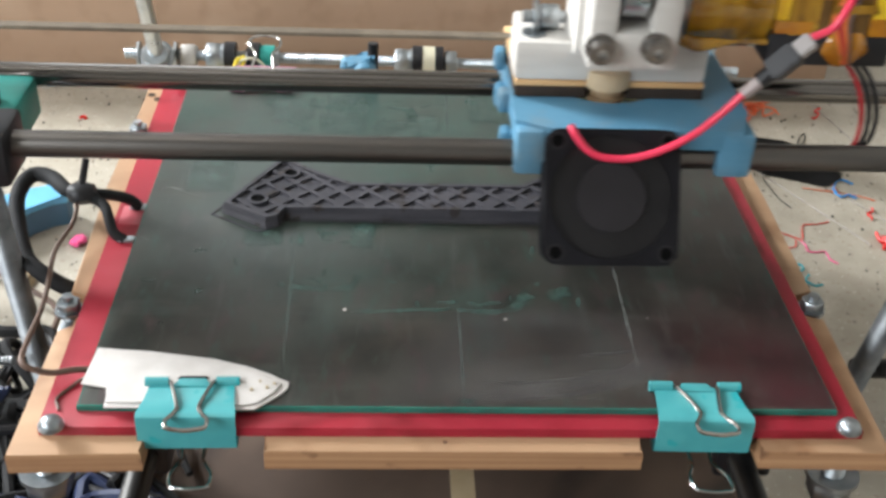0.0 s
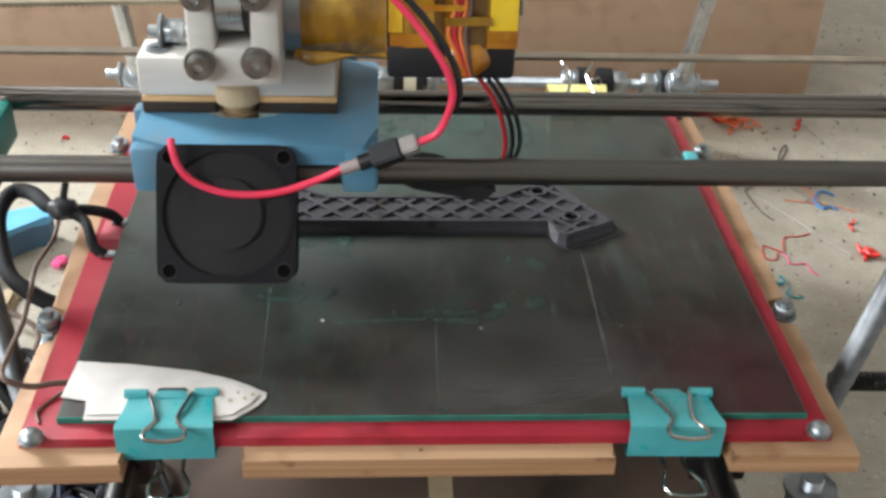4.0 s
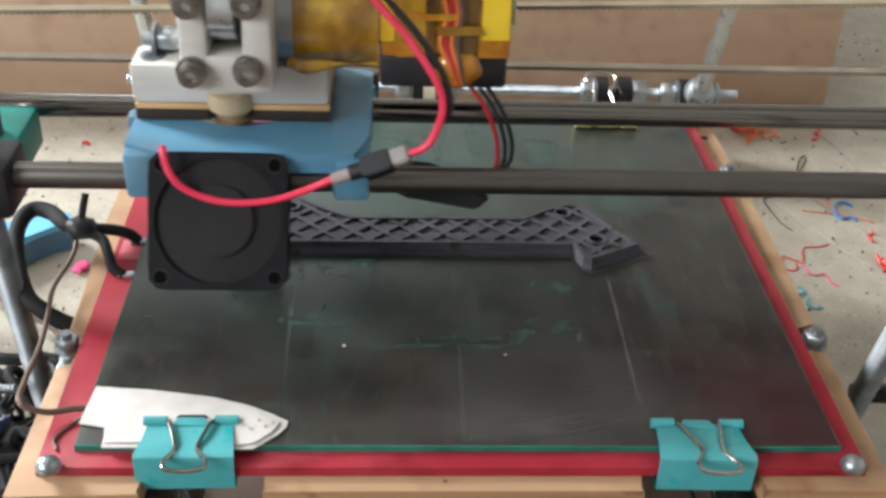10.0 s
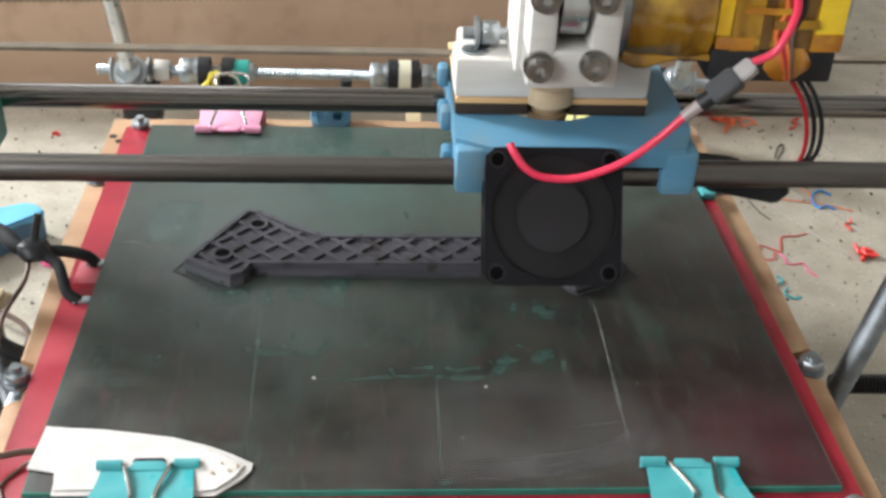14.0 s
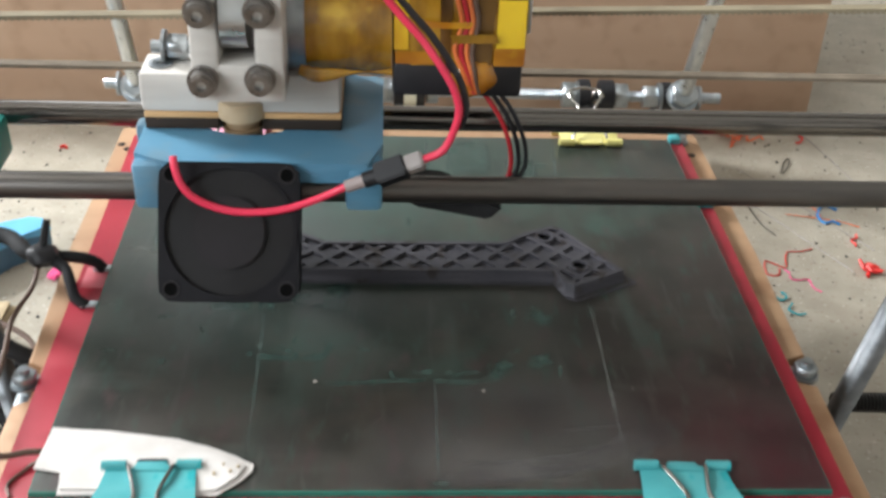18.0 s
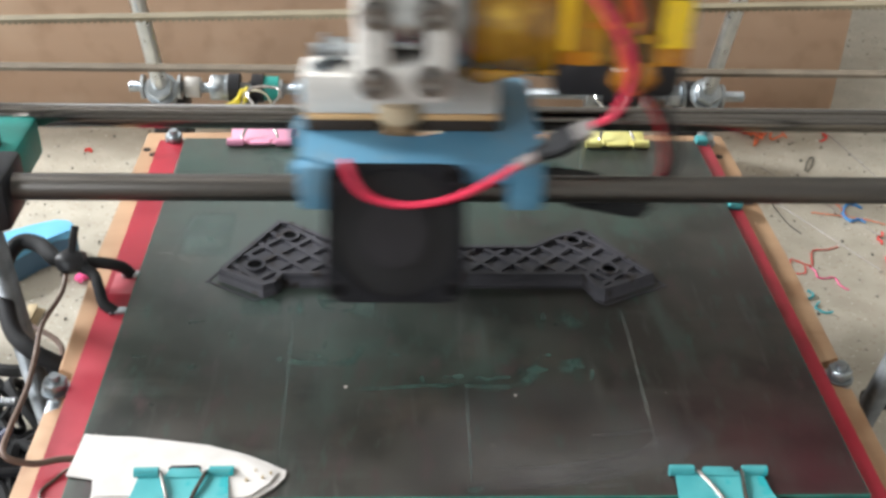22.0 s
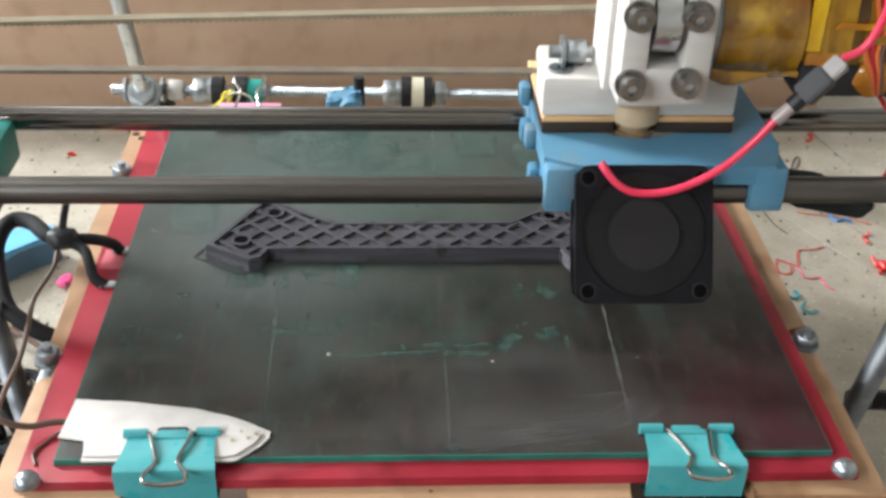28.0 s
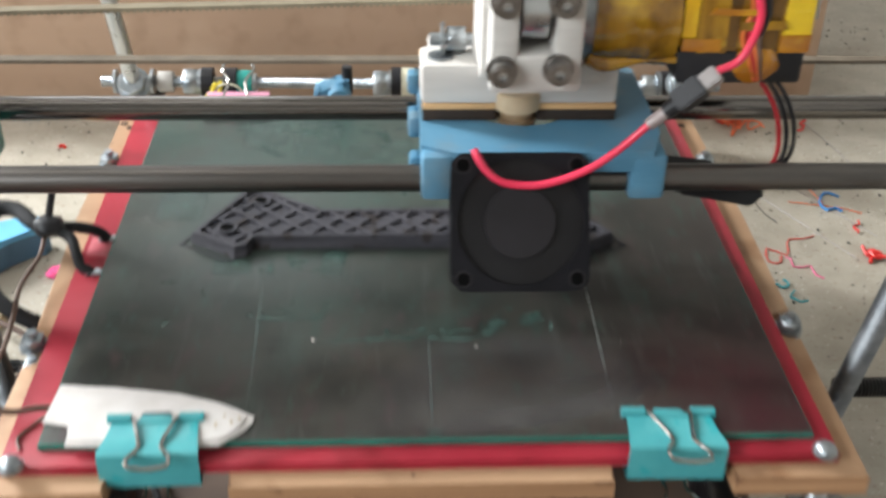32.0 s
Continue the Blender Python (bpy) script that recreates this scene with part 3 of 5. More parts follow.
def printer_frame():
    fr = thing("printer_frame", "home-built printer frame of steel rods, nuts and printed corners", "printer frame", m=ON_FRAME)
    for y, z, mtl, lab in ((0, 43.5, DULL_ROD, "dull greasy steel guide rod"), (48.1, 42.9, STEEL_ROD, "dark polished steel guide rod")):
        bm = B()
        cyl(bm, (-158, y, z), (215, y, z), 4.0, 32)
        part("smooth_rod", bm, mtl, fr, lab)
    for x in (-90, 90):
        bm = B()
        cyl(bm, (x, -190, -38), (x, 250, -38), 4.0, 20)
        part("bed_rod", bm, DARK_ROD, fr, "dark steel rod under the bed")
    # left end block of the guide rods
    xe = B()
    box(xe, -146, -126.5, -9, 11, 33, 50, 2)
    box(xe, -146, -136.5, 10, 57, 33, 42, 2)
    body = part("end_block", xe, BLACK, fr, "black printed end block")
    bm = B()
    box(bm, -152, -132, 14, 46, 30, 44.2, 2.0)
    part("clamp", bm, TEAL, body, "teal printed rod clamp")
    bm = B()
    box(bm, 176, 215, -9, 57, 26, 58, 2)
    part("end_block", bm, BLACK, fr, "black printed end block")
    for x in (-141, 204):
        bm = B()
        cyl(bm, (x, 24, 34 if x < 0 else -77), (x, 24, 110), 4, 20)
        part("upright_rod", bm, STEEL_ROD, fr)
    # belt of the carriage: two flat toothed runs
    # the lower run is level with its teeth up, the upper one climbs to the right with its teeth down
    for z, slope, up, mtl, lab in ((59.9, 0.0, 1, BELT, "flat dark brown toothed belt"), (79.6, 0.0296, -1, BELT_PALE, "pale worn back of the toothed belt")):
        bm = B()
        tilt = Matrix.Translation((0, 0, z)) @ Matrix.Rotation(-math.atan(slope), 4, "Y")
        box(bm, -172, 215, 45.5, 49.6, -0.5, 0.6, m=tilt)
        for i in range(190):
            x = -170 + i * 2.0
            box(bm, x, x + 1.0, 45.52, 49.58, 0.5 if up > 0 else -1.0, 0.68 if up > 0 else -0.45, m=tilt)
        part("toothed_belt", bm, mtl, fr, lab, smooth=False)
    # rear cross rod with its nuts, washers and bearings
    y = 232.5

    def sag(x):
        return -30.3 - (x + 147) * 0.0103

    z = sag(-90)
    bm = B()
    threaded(bm, (-149, y, sag(-149)), (158, y, sag(158)), 2.9, 1.6)
    part("cross_rod", bm, ZINC, fr, "zinc-plated threaded rod")

    def on_rod(name, x0, x1, r, material, hexed=False, label=""):
        bm = B()
        if hexed:
            nut(bm, (x0, y, sag(x0)), (x1, y, sag(x1)), r * 2)
        else:
            ring(bm, (x0, y, sag(x0)), (x1, y, sag(x1)), 2.9, r, 28)
        return part(name, bm, material, fr, label)

    on_rod("nut", -121.5, -114, 4.9, WHITE, True, "white plastic nut")
    on_rod("nut", -109, -101.5, 6.0, ZINC, True)
    on_rod("washer", -101.5, -100.2, 6.6, ZINC)
    on_rod("bearing_flange", -100, -94.5, 7.2, BLACK, label="black bearing flange")
    on_rod("bearing_flange", -88.5, -83, 7.2, BLACK, label="black bearing flange")
    on_rod("sleeve", -82.8, -75.5, 6.0, TEAL, label="teal printed sleeve")
    on_rod("washer", -75.4, -73.5, 4.6, ZINC)
    on_rod("nut", -16, -8.5, 6.0, ZINC, True)
    on_rod("washer", -8.4, -7.2, 6.8, ZINC)
    on_rod("bearing_flange", -7.0, -2.2, 8.2, BLACK, label="black bearing flange")
    on_rod("belt_roller", -2.1, 4.0, 8.0, CREAM, label="cream belt roller")
    on_rod("bearing_flange", 4.1, 8.2, 8.2, BLACK, label="black bearing flange")
    on_rod("nut", 9, 15, 5.8, ZINC_DULL, True)
    on_rod("nut", 77.5, 84, 6.2, ZINC, True)
    on_rod("washer", 84.1, 85.4, 7.0, ZINC)
    on_rod("bearing_flange", 85.6, 91, 8.0, BLACK, label="black bearing flange")
    on_rod("bearing_flange", 96, 103, 8.0, BLACK, label="black bearing flange")
    on_rod("nut", 103.4, 110.5, 6.0, ZINC, True)
    on_rod("nut", 118.5, 126, 5.2, ZINC, True)
    on_rod("washer", 126.2, 127.6, 7.2, ZINC_DULL)
    on_rod("spacer", 127.8, 133.0, 7.6, BLACK, label="black plastic spacer")
    bm = B()
    zr = sag(93)
    tube(bm, [(87, y - 8.5, zr - 5), (90, y - 9.5, zr - 8), (92.5, y - 9.5, zr - 2), (91, y - 9, zr + 4), (94.5, y - 8.8, zr + 7), (97, y - 8.5, zr + 3)], 0.6, 6)
    part("wire_clip", bm, CHROME, fr)
    bm = B()
    for k in range(3):
        tube(bm, [(-102 + 2 * k, y - 8, z - 6), (-97 + k, y - 9.5, z - 3 - k), (-93, y - 10, z + 1 + k), (-89.5, y - 9, z + 4 - k), (-92, y - 10, z - 6 + 2 * k)], 0.8, 6)
    part("twisted_wire", bm, YELLOW_WIRE, fr, "yellow twisted wire")
    bm = B()
    tube(bm, [(-95, y - 9, z - 4), (-92.5, y - 10, z + 1), (-87, y - 11, z + 4), (-81, y - 11, z + 2), (-78.5, y - 10, z - 4)], 0.55, 6)
    tube(bm, [(-95, y - 9, z - 5), (-91, y - 10, z - 3), (-90, y - 9, z - 8)], 0.55, 6)
    part("wire_loop", bm, CREAM, fr, "cream wire loop")
    # corner joints, rear legs and bolts
    for s in (-1, 1):
        cx = -131.4 if s < 0 else 136.4
        bm = B()
        box(bm, cx - 9, cx + 9, 233.5, 252, -66, -36, 2.5)
        part("corner_joint", bm, BLACK, fr, "black printed corner joint")
        d = Vector((0.06 * s, -1, 0.9)).normalized()
        p = Vector((cx, 222.5, -27.2 if s < 0 else -27.6))
        bm = B()
        cyl(bm, p + d * 2 + Vector((0, 1, 0)), (cx + 1.4 * s, 190.5, 52), 3.8, 24)
        part("rear_leg", bm, ZINC_BRIGHT, fr, "bright zinc-plated rear leg")
        bm = B()
        ring(bm, p - d * 1.6, p, 2.0, 8.2, 32)
        part("washer", bm, ZINC, fr)
        bm = B()
        nut(bm, p, p + d * 4.5, 12)
        part("leg_nut", bm, ZINC, fr)
        bm = B()
        cyl(bm, p - d * 12, p - d * 1.4, 5.5, 20)
        part("leg_sleeve", bm, ZINC_DULL, fr)
        bm = B()
        ring(bm, (cx - 8 * s, y, sag(cx)), (cx - 6.6 * s, y, sag(cx)), 2.9, 6.2)
        ring(bm, (cx + 10 * s, y, sag(cx)), (cx + 11.4 * s, y, sag(cx)), 2.9, 6.0)
        part("washer", bm, ZINC, fr)
        # threaded front leg that leans past the bed
        x = 137 * s
        bm = B()
        if s > 0:
            threaded(bm, (x + 2, 5.8, -77), (x + 3, -47, 112), 3.9, 1.25)
        else:
            threaded(bm, (x, 19, -77), (x - 2, -9, 112), 3.9, 1.25)
        part("front_leg", bm, LEG_STEEL, fr, "threaded steel leg")
        bm = B()
        threaded(bm, (x + 5 * s, 5, -41), (x + 60 * s, 4, -41), 1.7 if s < 0 else 3.6)
        part("stub_rod", bm, LEG_STEEL if s < 0 else DARK_ROD, fr)
        bm = B()
        threaded(bm, (s * 117, -49, -77), (s * 117, -49, -34), 3.6)
        part("front_stud", bm, ZINC_DULL, fr)
        bm = B()
        nut(bm, (s * 117, -49, -46), (s * 117, -49, -39), 12)
        ring(bm, (s * 117, -49, -39), (s * 117, -49, -37.4), 3.6, 8)
        part("nut", bm, ZINC, fr)
    bm = B()
    box(bm, 1.2, 8.3, -120, 226, -41, -39.6)
    part("bed_belt", bm, TAN_BELT, fr, "tan drive belt under the bed")
    bm = B()
    box(bm, -150, 150, -64, -56, -77, -62, 1)
    part("front_bar", bm, WOOD_EDGE, fr)
    bm = B()
    box(bm, -100, 100, 205, 215, -77, -58, 1)
    part("rear_bar", bm, BLACK, fr)


# ---- bed ----
def bolt_head(bm, x, y, z, r=3.6, dome=True):
    ring(bm, (x, y, z - 0.8), (x, y, z), 1.2, r * (1.08 if dome else 1.3), 24)
    if dome:
        v = bmesh.ops.create_uvsphere(bm, u_segments=18, v_segments=10, radius=r)["verts"]
        turned(bm, v, Matrix.Translation((x, y, z)) @ Matrix.Diagonal((1, 1, 0.85, 1)))
    else:
        nut(bm, (x, y, z), (x, y, z + 3.2), r * 1.9)
        cyl(bm, (x, y, z + 3), (x, y, z + 5), 1.6, 14)


WOOD_OUTLINE = [(-115.8, -4.5), (-81.5, -3.5), (-81.5, 11), (-50, 11), (-50, -2.5), (50, -2.2), (50, 11), (82, 11), (82, -1.5), (117.4, -2.2),
                (117.9, 58), (111.6, 59), (111.6, 71), (118.6, 72), (119.2, 130.8), (118.9, 148), (118.5, 223), (60, 223.5), (-60, 223.5),
                (-118.5, 222.5), (-118.2, 150.5), (-118.4, 132), (-116, 67), (-110.6, 66), (-110.6, 49.5), (-115.4, 48.5)]


def bed():
    b = bed_thing("heated_bed", "plywood bed plate with a red heater board bolted on", "printer bed")
    bm = B()
    prism(bm, WOOD_OUTLINE, -11.5, -5.2, 0.8)
    plate = part("plywood_plate", bm, WOOD, b, "pale notched plywood plate")
    plate.data.materials.append(WOOD_EDGE)
    for f in plate.data.polygons:
        if abs(f.normal.z) < 0.4:
            f.material_index = 1
    bm = B()
    prism(bm, [(-109.0, 3.0), (110.6, 3.4), (109.9, 209.8), (-111.2, 209.8)], -5.1, -2.1, 0.3)
    part("heater_board", bm, RED_PCB, b, "red heater circuit board")
    for x, y, z, dome in ((-105.0, 2.2, -0.6, True), (106.2, 3.0, -0.6, True), (-113.9, 57.6, -4.4, False), (115.2, 63.0, -4.6, False), (-105.4, 209.5, -2.6, False), (109, 214, -3.5, False),
                          (-114.6, 172, -4.4, False), (114.2, 169.5, -4.4, False)):
        bm = B()
        bolt_head(bm, x, y, z, 3.1 if dome else 3.3, dome)
        part("bolt", bm, ZINC_DULL, b, "zinc-plated bolt")
    for x, y in ((-113, 203), (-116, 207), (113, 204)):
        # flat dark ring painted for the shade in a screw hole
        bm = B()
        ring(bm, (x, y, -5.3), (x, y, -5.0), 0.3, 1.5, 16)
        part("screw_hole", bm, CHAR, b)
    # solder tabs with their leads
    for y, dx in ((112.5, 0), (92, 1)):
        bm = B()
        box(bm, -106, -100.5, y - 1.6, y + 1.6, -2.1, -0.8, 0.6)
        part("solder_tab", bm, ZINC, b, "shiny solder tab")
    bm = B()
    tube(bm, [(-103, 112.5, -2), (-105.5, 112, 1.5), (-111, 110, 4.5), (-118, 108, 6), (-125, 109, 6.5), (-132, 116.5, 7), (-138.5, 118.5, 7), (-141.5, 113, 5.5), (-141, 103, 2), (-134.5, 86, -4), (-127, 79, -7), (-118, 78, -12), (-110, 82, -15)], lambda u: 1.9 if u < 0.27 else min(2.7, 1.9 + (u - 0.27) * 8), 12)
    part("bed_cable", bm, BLACK_MATT, b, "thick black bed cable")
    bm = B()
    tube(bm, [(-104, 92, -2), (-107.5, 93, 0.5), (-109.5, 97, 3.5), (-112.5, 103, 5), (-119, 107, 6)], 1.8, 10)
    part("bed_cable", bm, BLACK_MATT, b, "thick black bed cable")
    bm = B()
    v = bmesh.ops.create_icosphere(bm, subdivisions=2, radius=5.0)["verts"]
    turned(bm, v, Matrix.Translation((-120, 107.5, 6.5)) @ Matrix.Diagonal((1.15, 0.9, 0.8, 1)))
    for q in v:
        q.co += Vector((noise.noise(q.co * 0.5), noise.noise(q.co * 0.5 + Vector((5, 0, 0))), noise.noise(q.co * 0.6))) * 1.6
    tube(bm, [(-120, 108, 8), (-119.5, 110, 12), (-118.4, 112.2, 17)], 1.2, 6)
    part("cable_tie", bm, BLACK, b, "black cable tie")
    bm = B()
    tube(bm, [(-121.5, 106, 4), (-121, 96, 2.2), (-123.2, 81, 1), (-121.2, 66, 1), (-119, 49, 2), (-118, 31, 4), (-116, 19.5, 5.5), (-109.8, 20.4, 1.6), (-104, 23.4, 0.2), (-100.4, 24.6, -0.6)], lambda u: 0.72 + 0.2 * u, 10)
    part("sensor_lead", bm, BROWN_WIRE, b, "thin brown sensor lead")
    bm = B()
    tube(bm, [(-98.5, 21.5, 0.4), (-101.5, 20.2, -0.6), (-103.5, 18.6, -1.5), (-106.4, 13.5, -1.6), (-104.8, 9, -1.6)], 0.42, 6)
    part("sensor_lead", bm, BROWN_WIRE, b)
    # pads that carry the side bolts in their notches
    for x0, x1, y0, y1 in ((111.8, 118.4, 59.2, 70.8), (-116.4, -110.8, 49.7, 65.8)):
        bm = B()
        box(bm, x0, x1, y0, y1, -11.4, -7.6, 0.5)
        part("bolt_pad", bm, ZINC_DULL, b, "dull metal pad under a bolt")
        bm = B()
        cyl(bm, ((x0 + x1) / 2, (y0 + y1) / 2, -7.6), ((x0 + x1) / 2, (y0 + y1) / 2, -4.2), 2.0, 14)
        part("bolt_shank", bm, ZINC_DULL, b)
    # printed marks and scuffs on the heater board
    for x0, x1, y0, y1 in ((-108.4, -101.2, 102, 114), (-106, -101.6, 26, 27.2)):
        bm = B()
        box(bm, x0, x1, y0, y1, -2.09, -2.03, 0.02)
        part("board_patch", bm, PCB_PALE, b, "paler patch on the heater board")
    # blue printed belt holder on the rear edge
    bm = B()
    rng = random.Random(4)
    box(bm, -39, -24.5, 216, 226, -8, 6, 2.5)
    bmesh.ops.subdivide_edges(bm, edges=bm.edges, cuts=2, use_grid_fill=True)
    for q in bm.verts:
        q.co += Vector((rng.uniform(-1, 1), rng.uniform(-1, 1), rng.uniform(-1, 1) + max(0, (q.co.x + 36) * 0.3 if q.co.z > 3 else 0))) * 0.9
    ring(bm, (-28.5, 212.5, 2), (-28.5, 216.5, 2.5), 2.3, 5.0, 20)
    hold = part("belt_holder", bm, BLUE, b, "blue printed belt holder")
    bm = B()
    cyl(bm, (-25.5, 221, 2), (-25.5, 222, 13.5), 2.3, 14)
    part("holder_bolt", bm, BLACK, hold)
    bm = B()
    box(bm, 104.5, 110, 156, 164, -2.1, 0.8, 1.0)
    part("tape_tab", bm, CLIP_TEAL, b, "pale teal tape tab")
    bm = B()
    box(bm, 104, 109, 207.5, 213, -5.1, 0.5, 1.2)
    part("tape_tab", bm, CLIP_TEAL, b, "pale teal tape tab")
    for x in (-92, 92):
        bm = B()
        box(bm, x - 9, x + 9, 30, 60, -46, -12, 1.5)
        part("rod_bearing", bm, BLACK, b)


def glass():
    g = bed_thing("glass_plate", "dark smeared glass plate with scratches and residue", "glass plate")
    poly = [(-100.1, 9.0), (105.0, 9.2), (103.4, 207.8), (-100.6, 207.6)]
    bm = B()
    prism(bm, poly, -2.0, -0.02, 0.4)
    ob = part("glass_pane", bm, GLASS, g)
    ob.data.materials.append(GLASS_EDGE)
    for f in ob.data.polygons:
        if abs(f.normal.z) < 0.93:
            f.material_index = 1

    def streak(name, pts, w, material, label="", h=0.05):
        bm = B()
        cover = bm.verts.layers.float.new("cover")
        p = smooth_path([(x, y, 0) for x, y in pts], 6)
        rows = []
        for i, q in enumerate(p):
            d = (p[min(i + 1, len(p) - 1)] - p[max(i - 1, 0)]).normalized()
            s = Vector((-d.y, d.x, 0))
            k = 1.8 * w * (0.75 + 0.7 * noise.noise((q.x * 0.35, q.y * 0.35, w)) + 0.25 * noise.noise((q.x, q.y, 2)))
            end = min(1, 3.5 * min(i, len(p) - 1 - i) / len(p))
            row = []
            for o, c in ((-1, 0), (-0.3, 1), (0.3, 1), (1, 0)):
                v = bm.verts.new((q.x + s.x * k * o, q.y + s.y * k * o, h))
                v[cover] = c * end
                row.append(v)
            rows.append(row)
        for a, b in zip(rows, rows[1:]):
            for k in range(3):
                bm.faces.new((a[k], b[k], b[k + 1], a[k + 1]))
        part(name, bm, material, g, label)

    def patch(name, pts, material, label="", h=0.012):
        """A flat film with this outline, thinning out over its rim."""
        bm = B()
        cover = bm.verts.layers.float.new("cover")
        n = len(pts)
        cx, cy = sum(x for x, _ in pts) / n, sum(y for _, y in pts) / n
        rim = [bm.verts.new((x, y, h)) for x, y in pts]
        mid = [bm.verts.new((cx + 0.72 * (x - cx), cy + 0.72 * (y - cy), h)) for x, y in pts]
        for v in mid:
            v[cover] = 1.0
        for i in range(n):
            bm.faces.new((rim[i], rim[(i + 1) % n], mid[(i + 1) % n], mid[i]))
        bm.faces.new(mid)
        part(name, bm, material, g, label)

    streak("scratch", [(53.6, 96), (53.8, 82), (53.7, 68.5), (53.3, 43.3), (53.1, 30), (53.2, 18.6)], 0.36, SCRATCH_BRIGHT, "bright straight scratch")
    streak("scratch", [(3.2, 57), (3.1, 45), (3.0, 33.4), (2.9, 20), (2.8, 10.4)], 0.4, SCRATCH)
    streak("scratch", [(-49.0, 100), (-48.2, 78), (-47.8, 57.4), (-47.5, 38), (-47.3, 19.6)], 0.4, SCRATCH)
    streak("scratch", [(4.9, 206.8), (4.5, 188), (4.1, 165)], 0.42, SCRATCH)
    streak("scratch", [(55.8, 206.5), (54.2, 188), (52.6, 164)], 0.5, SCRATCH)
    streak("scratch", [(-46.2, 206.6), (-45.5, 192), (-44.8, 170)], 0.4, SCRATCH)
    streak("scratch", [(-3.2, 144), (-2.9, 137)], 0.6, SMEAR)
    streak("hair", [(-98.1, 121.9), (-93.7, 123.1), (-87.3, 120.1), (-80.1, 114.9)], 0.4, SCRATCH_BRIGHT)
    streak("hair", [(-99, 90), (-93, 90.2)], 0.4, SCRATCH_BRIGHT)
    streak("residue", [(-49, 64.6), (-44.6, 63.9), (-36.0, 63.3), (-30.5, 64.2)], 1.15, SMEAR, "green residue mark")
    streak("residue", [(-33.5, 63.6), (-30.0, 64.6), (-28.2, 67.5), (-27.4, 72.4)], 1.7, SMEAR, "green residue mark")
    streak("residue", [(-31.3, 51.9), (-23, 52.0), (-13.8, 52.8), (-5, 53.6), (1.3, 53.9)], 0.8, SMEAR, "green residue mark")
    streak("residue", [(4.3, 53.4), (9.5, 52.6), (14.7, 52.7), (20.0, 53.8)], 1.3, SMEAR, "green residue mark")
    streak("residue", [(18.0, 53.4), (22.0, 57.0), (25.2, 66.0)], 1.9, SMEAR, "green residue mark")
    streak("residue", [(31.0, 58.8), (34, 61.4), (37.4, 63.0)], 2.3, SMEAR, "green residue mark")
    streak("residue", [(-46.6, 97.5), (-46.8, 92), (-46.2, 86)], 1.0, SMEAR, "green residue mark")
    streak("residue", [(-29.2, 100.5), (-25.5, 100.0), (-21.8, 100.2)], 1.7, SMEAR, "green residue mark")
    streak("residue", [(-23.9, 101), (-23.4, 97.0), (-23.8, 93)], 1.2, SMEAR, "green residue mark")
    streak("residue", [(35.2, 88.5), (37, 84), (40.4, 80.2)], 2.0, SMEAR, "green residue mark")
    streak("residue", [(0.6, 12.4), (3.0, 11.6), (6.2, 12.2)], 0.8, SMEAR, "green residue mark")
    streak("residue", [(-52, 190), (-40, 188), (-31, 188)], 2.2, SMEAR, "green residue mark")
    streak("residue", [(-22, 190), (-12, 187), (-8, 180)], 1.6, SMEAR, "green residue mark")
    streak("residue", [(-60, 176), (-52, 172), (-48, 166)], 1.8, SMEAR, "green residue mark")
    for x0, x1, y0, y1 in ((-65.5, -46.5, 175, 198), (-45.5, -26, 165.5, 201), (-25, -5.8, 163.5, 178), (-66, -52, 87, 97), (-31, -23, 86, 101), (-12, 2, 168, 183), (12, 30, 176, 204), (34, 47, 168, 190), (-90, -72, 120, 150)):
        n = 26
        loop = []
        for i in range(n):
            a = 2 * math.pi * (i + 0.5) / n
            k = 1 / max(abs(math.cos(a)), abs(math.sin(a)))
            loop.append(((x0 + x1) / 2 + (x1 - x0) / 2 * k * math.cos(a) + 1.2 * noise.noise((i * 0.7, x0, 0)), (y0 + y1) / 2 + (y1 - y0) / 2 * k * math.sin(a) + 1.6 * noise.noise((i * 0.7, y0, 5))))
        patch("film_patch", loop, FILM, "faint teal adhesive patch")
    rng = random.Random(17)
    for cx, cy, sx, sy, n in ((-38, 66, 12, 3, 9), (0, 56, 22, 2.5, 9), (24, 62, 5, 6, 6), (36, 63, 5, 4, 5), (-38, 93, 14, 4, 10), (36, 86, 8, 5, 6), (-36, 184, 26, 10, 14), (20, 192, 20, 7, 6), (-75, 60, 12, 20, 5)):
        for k in range(n):
            px, py, w, l = rng.gauss(cx, sx * 0.6), rng.gauss(cy, sy * 0.6), rng.uniform(0.4, 1.3), rng.uniform(0.8, 4.0)
            a = rng.choice((0, 0, 1.57)) + rng.gauss(0, 0.25)
            patch("residue", [(px + math.cos(a) * l * math.cos(q) * u - math.sin(a) * w * math.sin(q) * u, py + math.sin(a) * l * math.cos(q) * u + math.cos(a) * w * math.sin(q) * u)
                              for q, u in ((2 * math.pi * i / 11, rng.uniform(0.6, 1.15)) for i in range(11))], SMEAR, h=0.045 + 0.0006 * k)
    # broad translucent grey patches added to make the front glass paler
    patch("haze_film", [(-24, 8), (-18, 34), (2, 54), (30, 58), (52, 54), (66, 44), (76, 34), (70, 27), (52, 18), (34, 13), (10, 7)], THIN_HAZE, "broad grey haze on the glass", 0.16)
    patch("haze_film", [(-2, 13), (15, 18), (34, 21.5), (50, 26), (60, 35), (71, 37), (70, 28), (53, 19), (34, 14), (16, 10), (4, 9)], THIN_HAZE, "pale grey arc on the glass", 0.2)
    streak("haze_smear", [(10, 12.5), (26, 13.5), (40, 17), (52, 20)], 0.6, HAZE)
    streak("haze_smear", [(30, 24), (42, 25), (54, 27)], 0.3, HAZE)
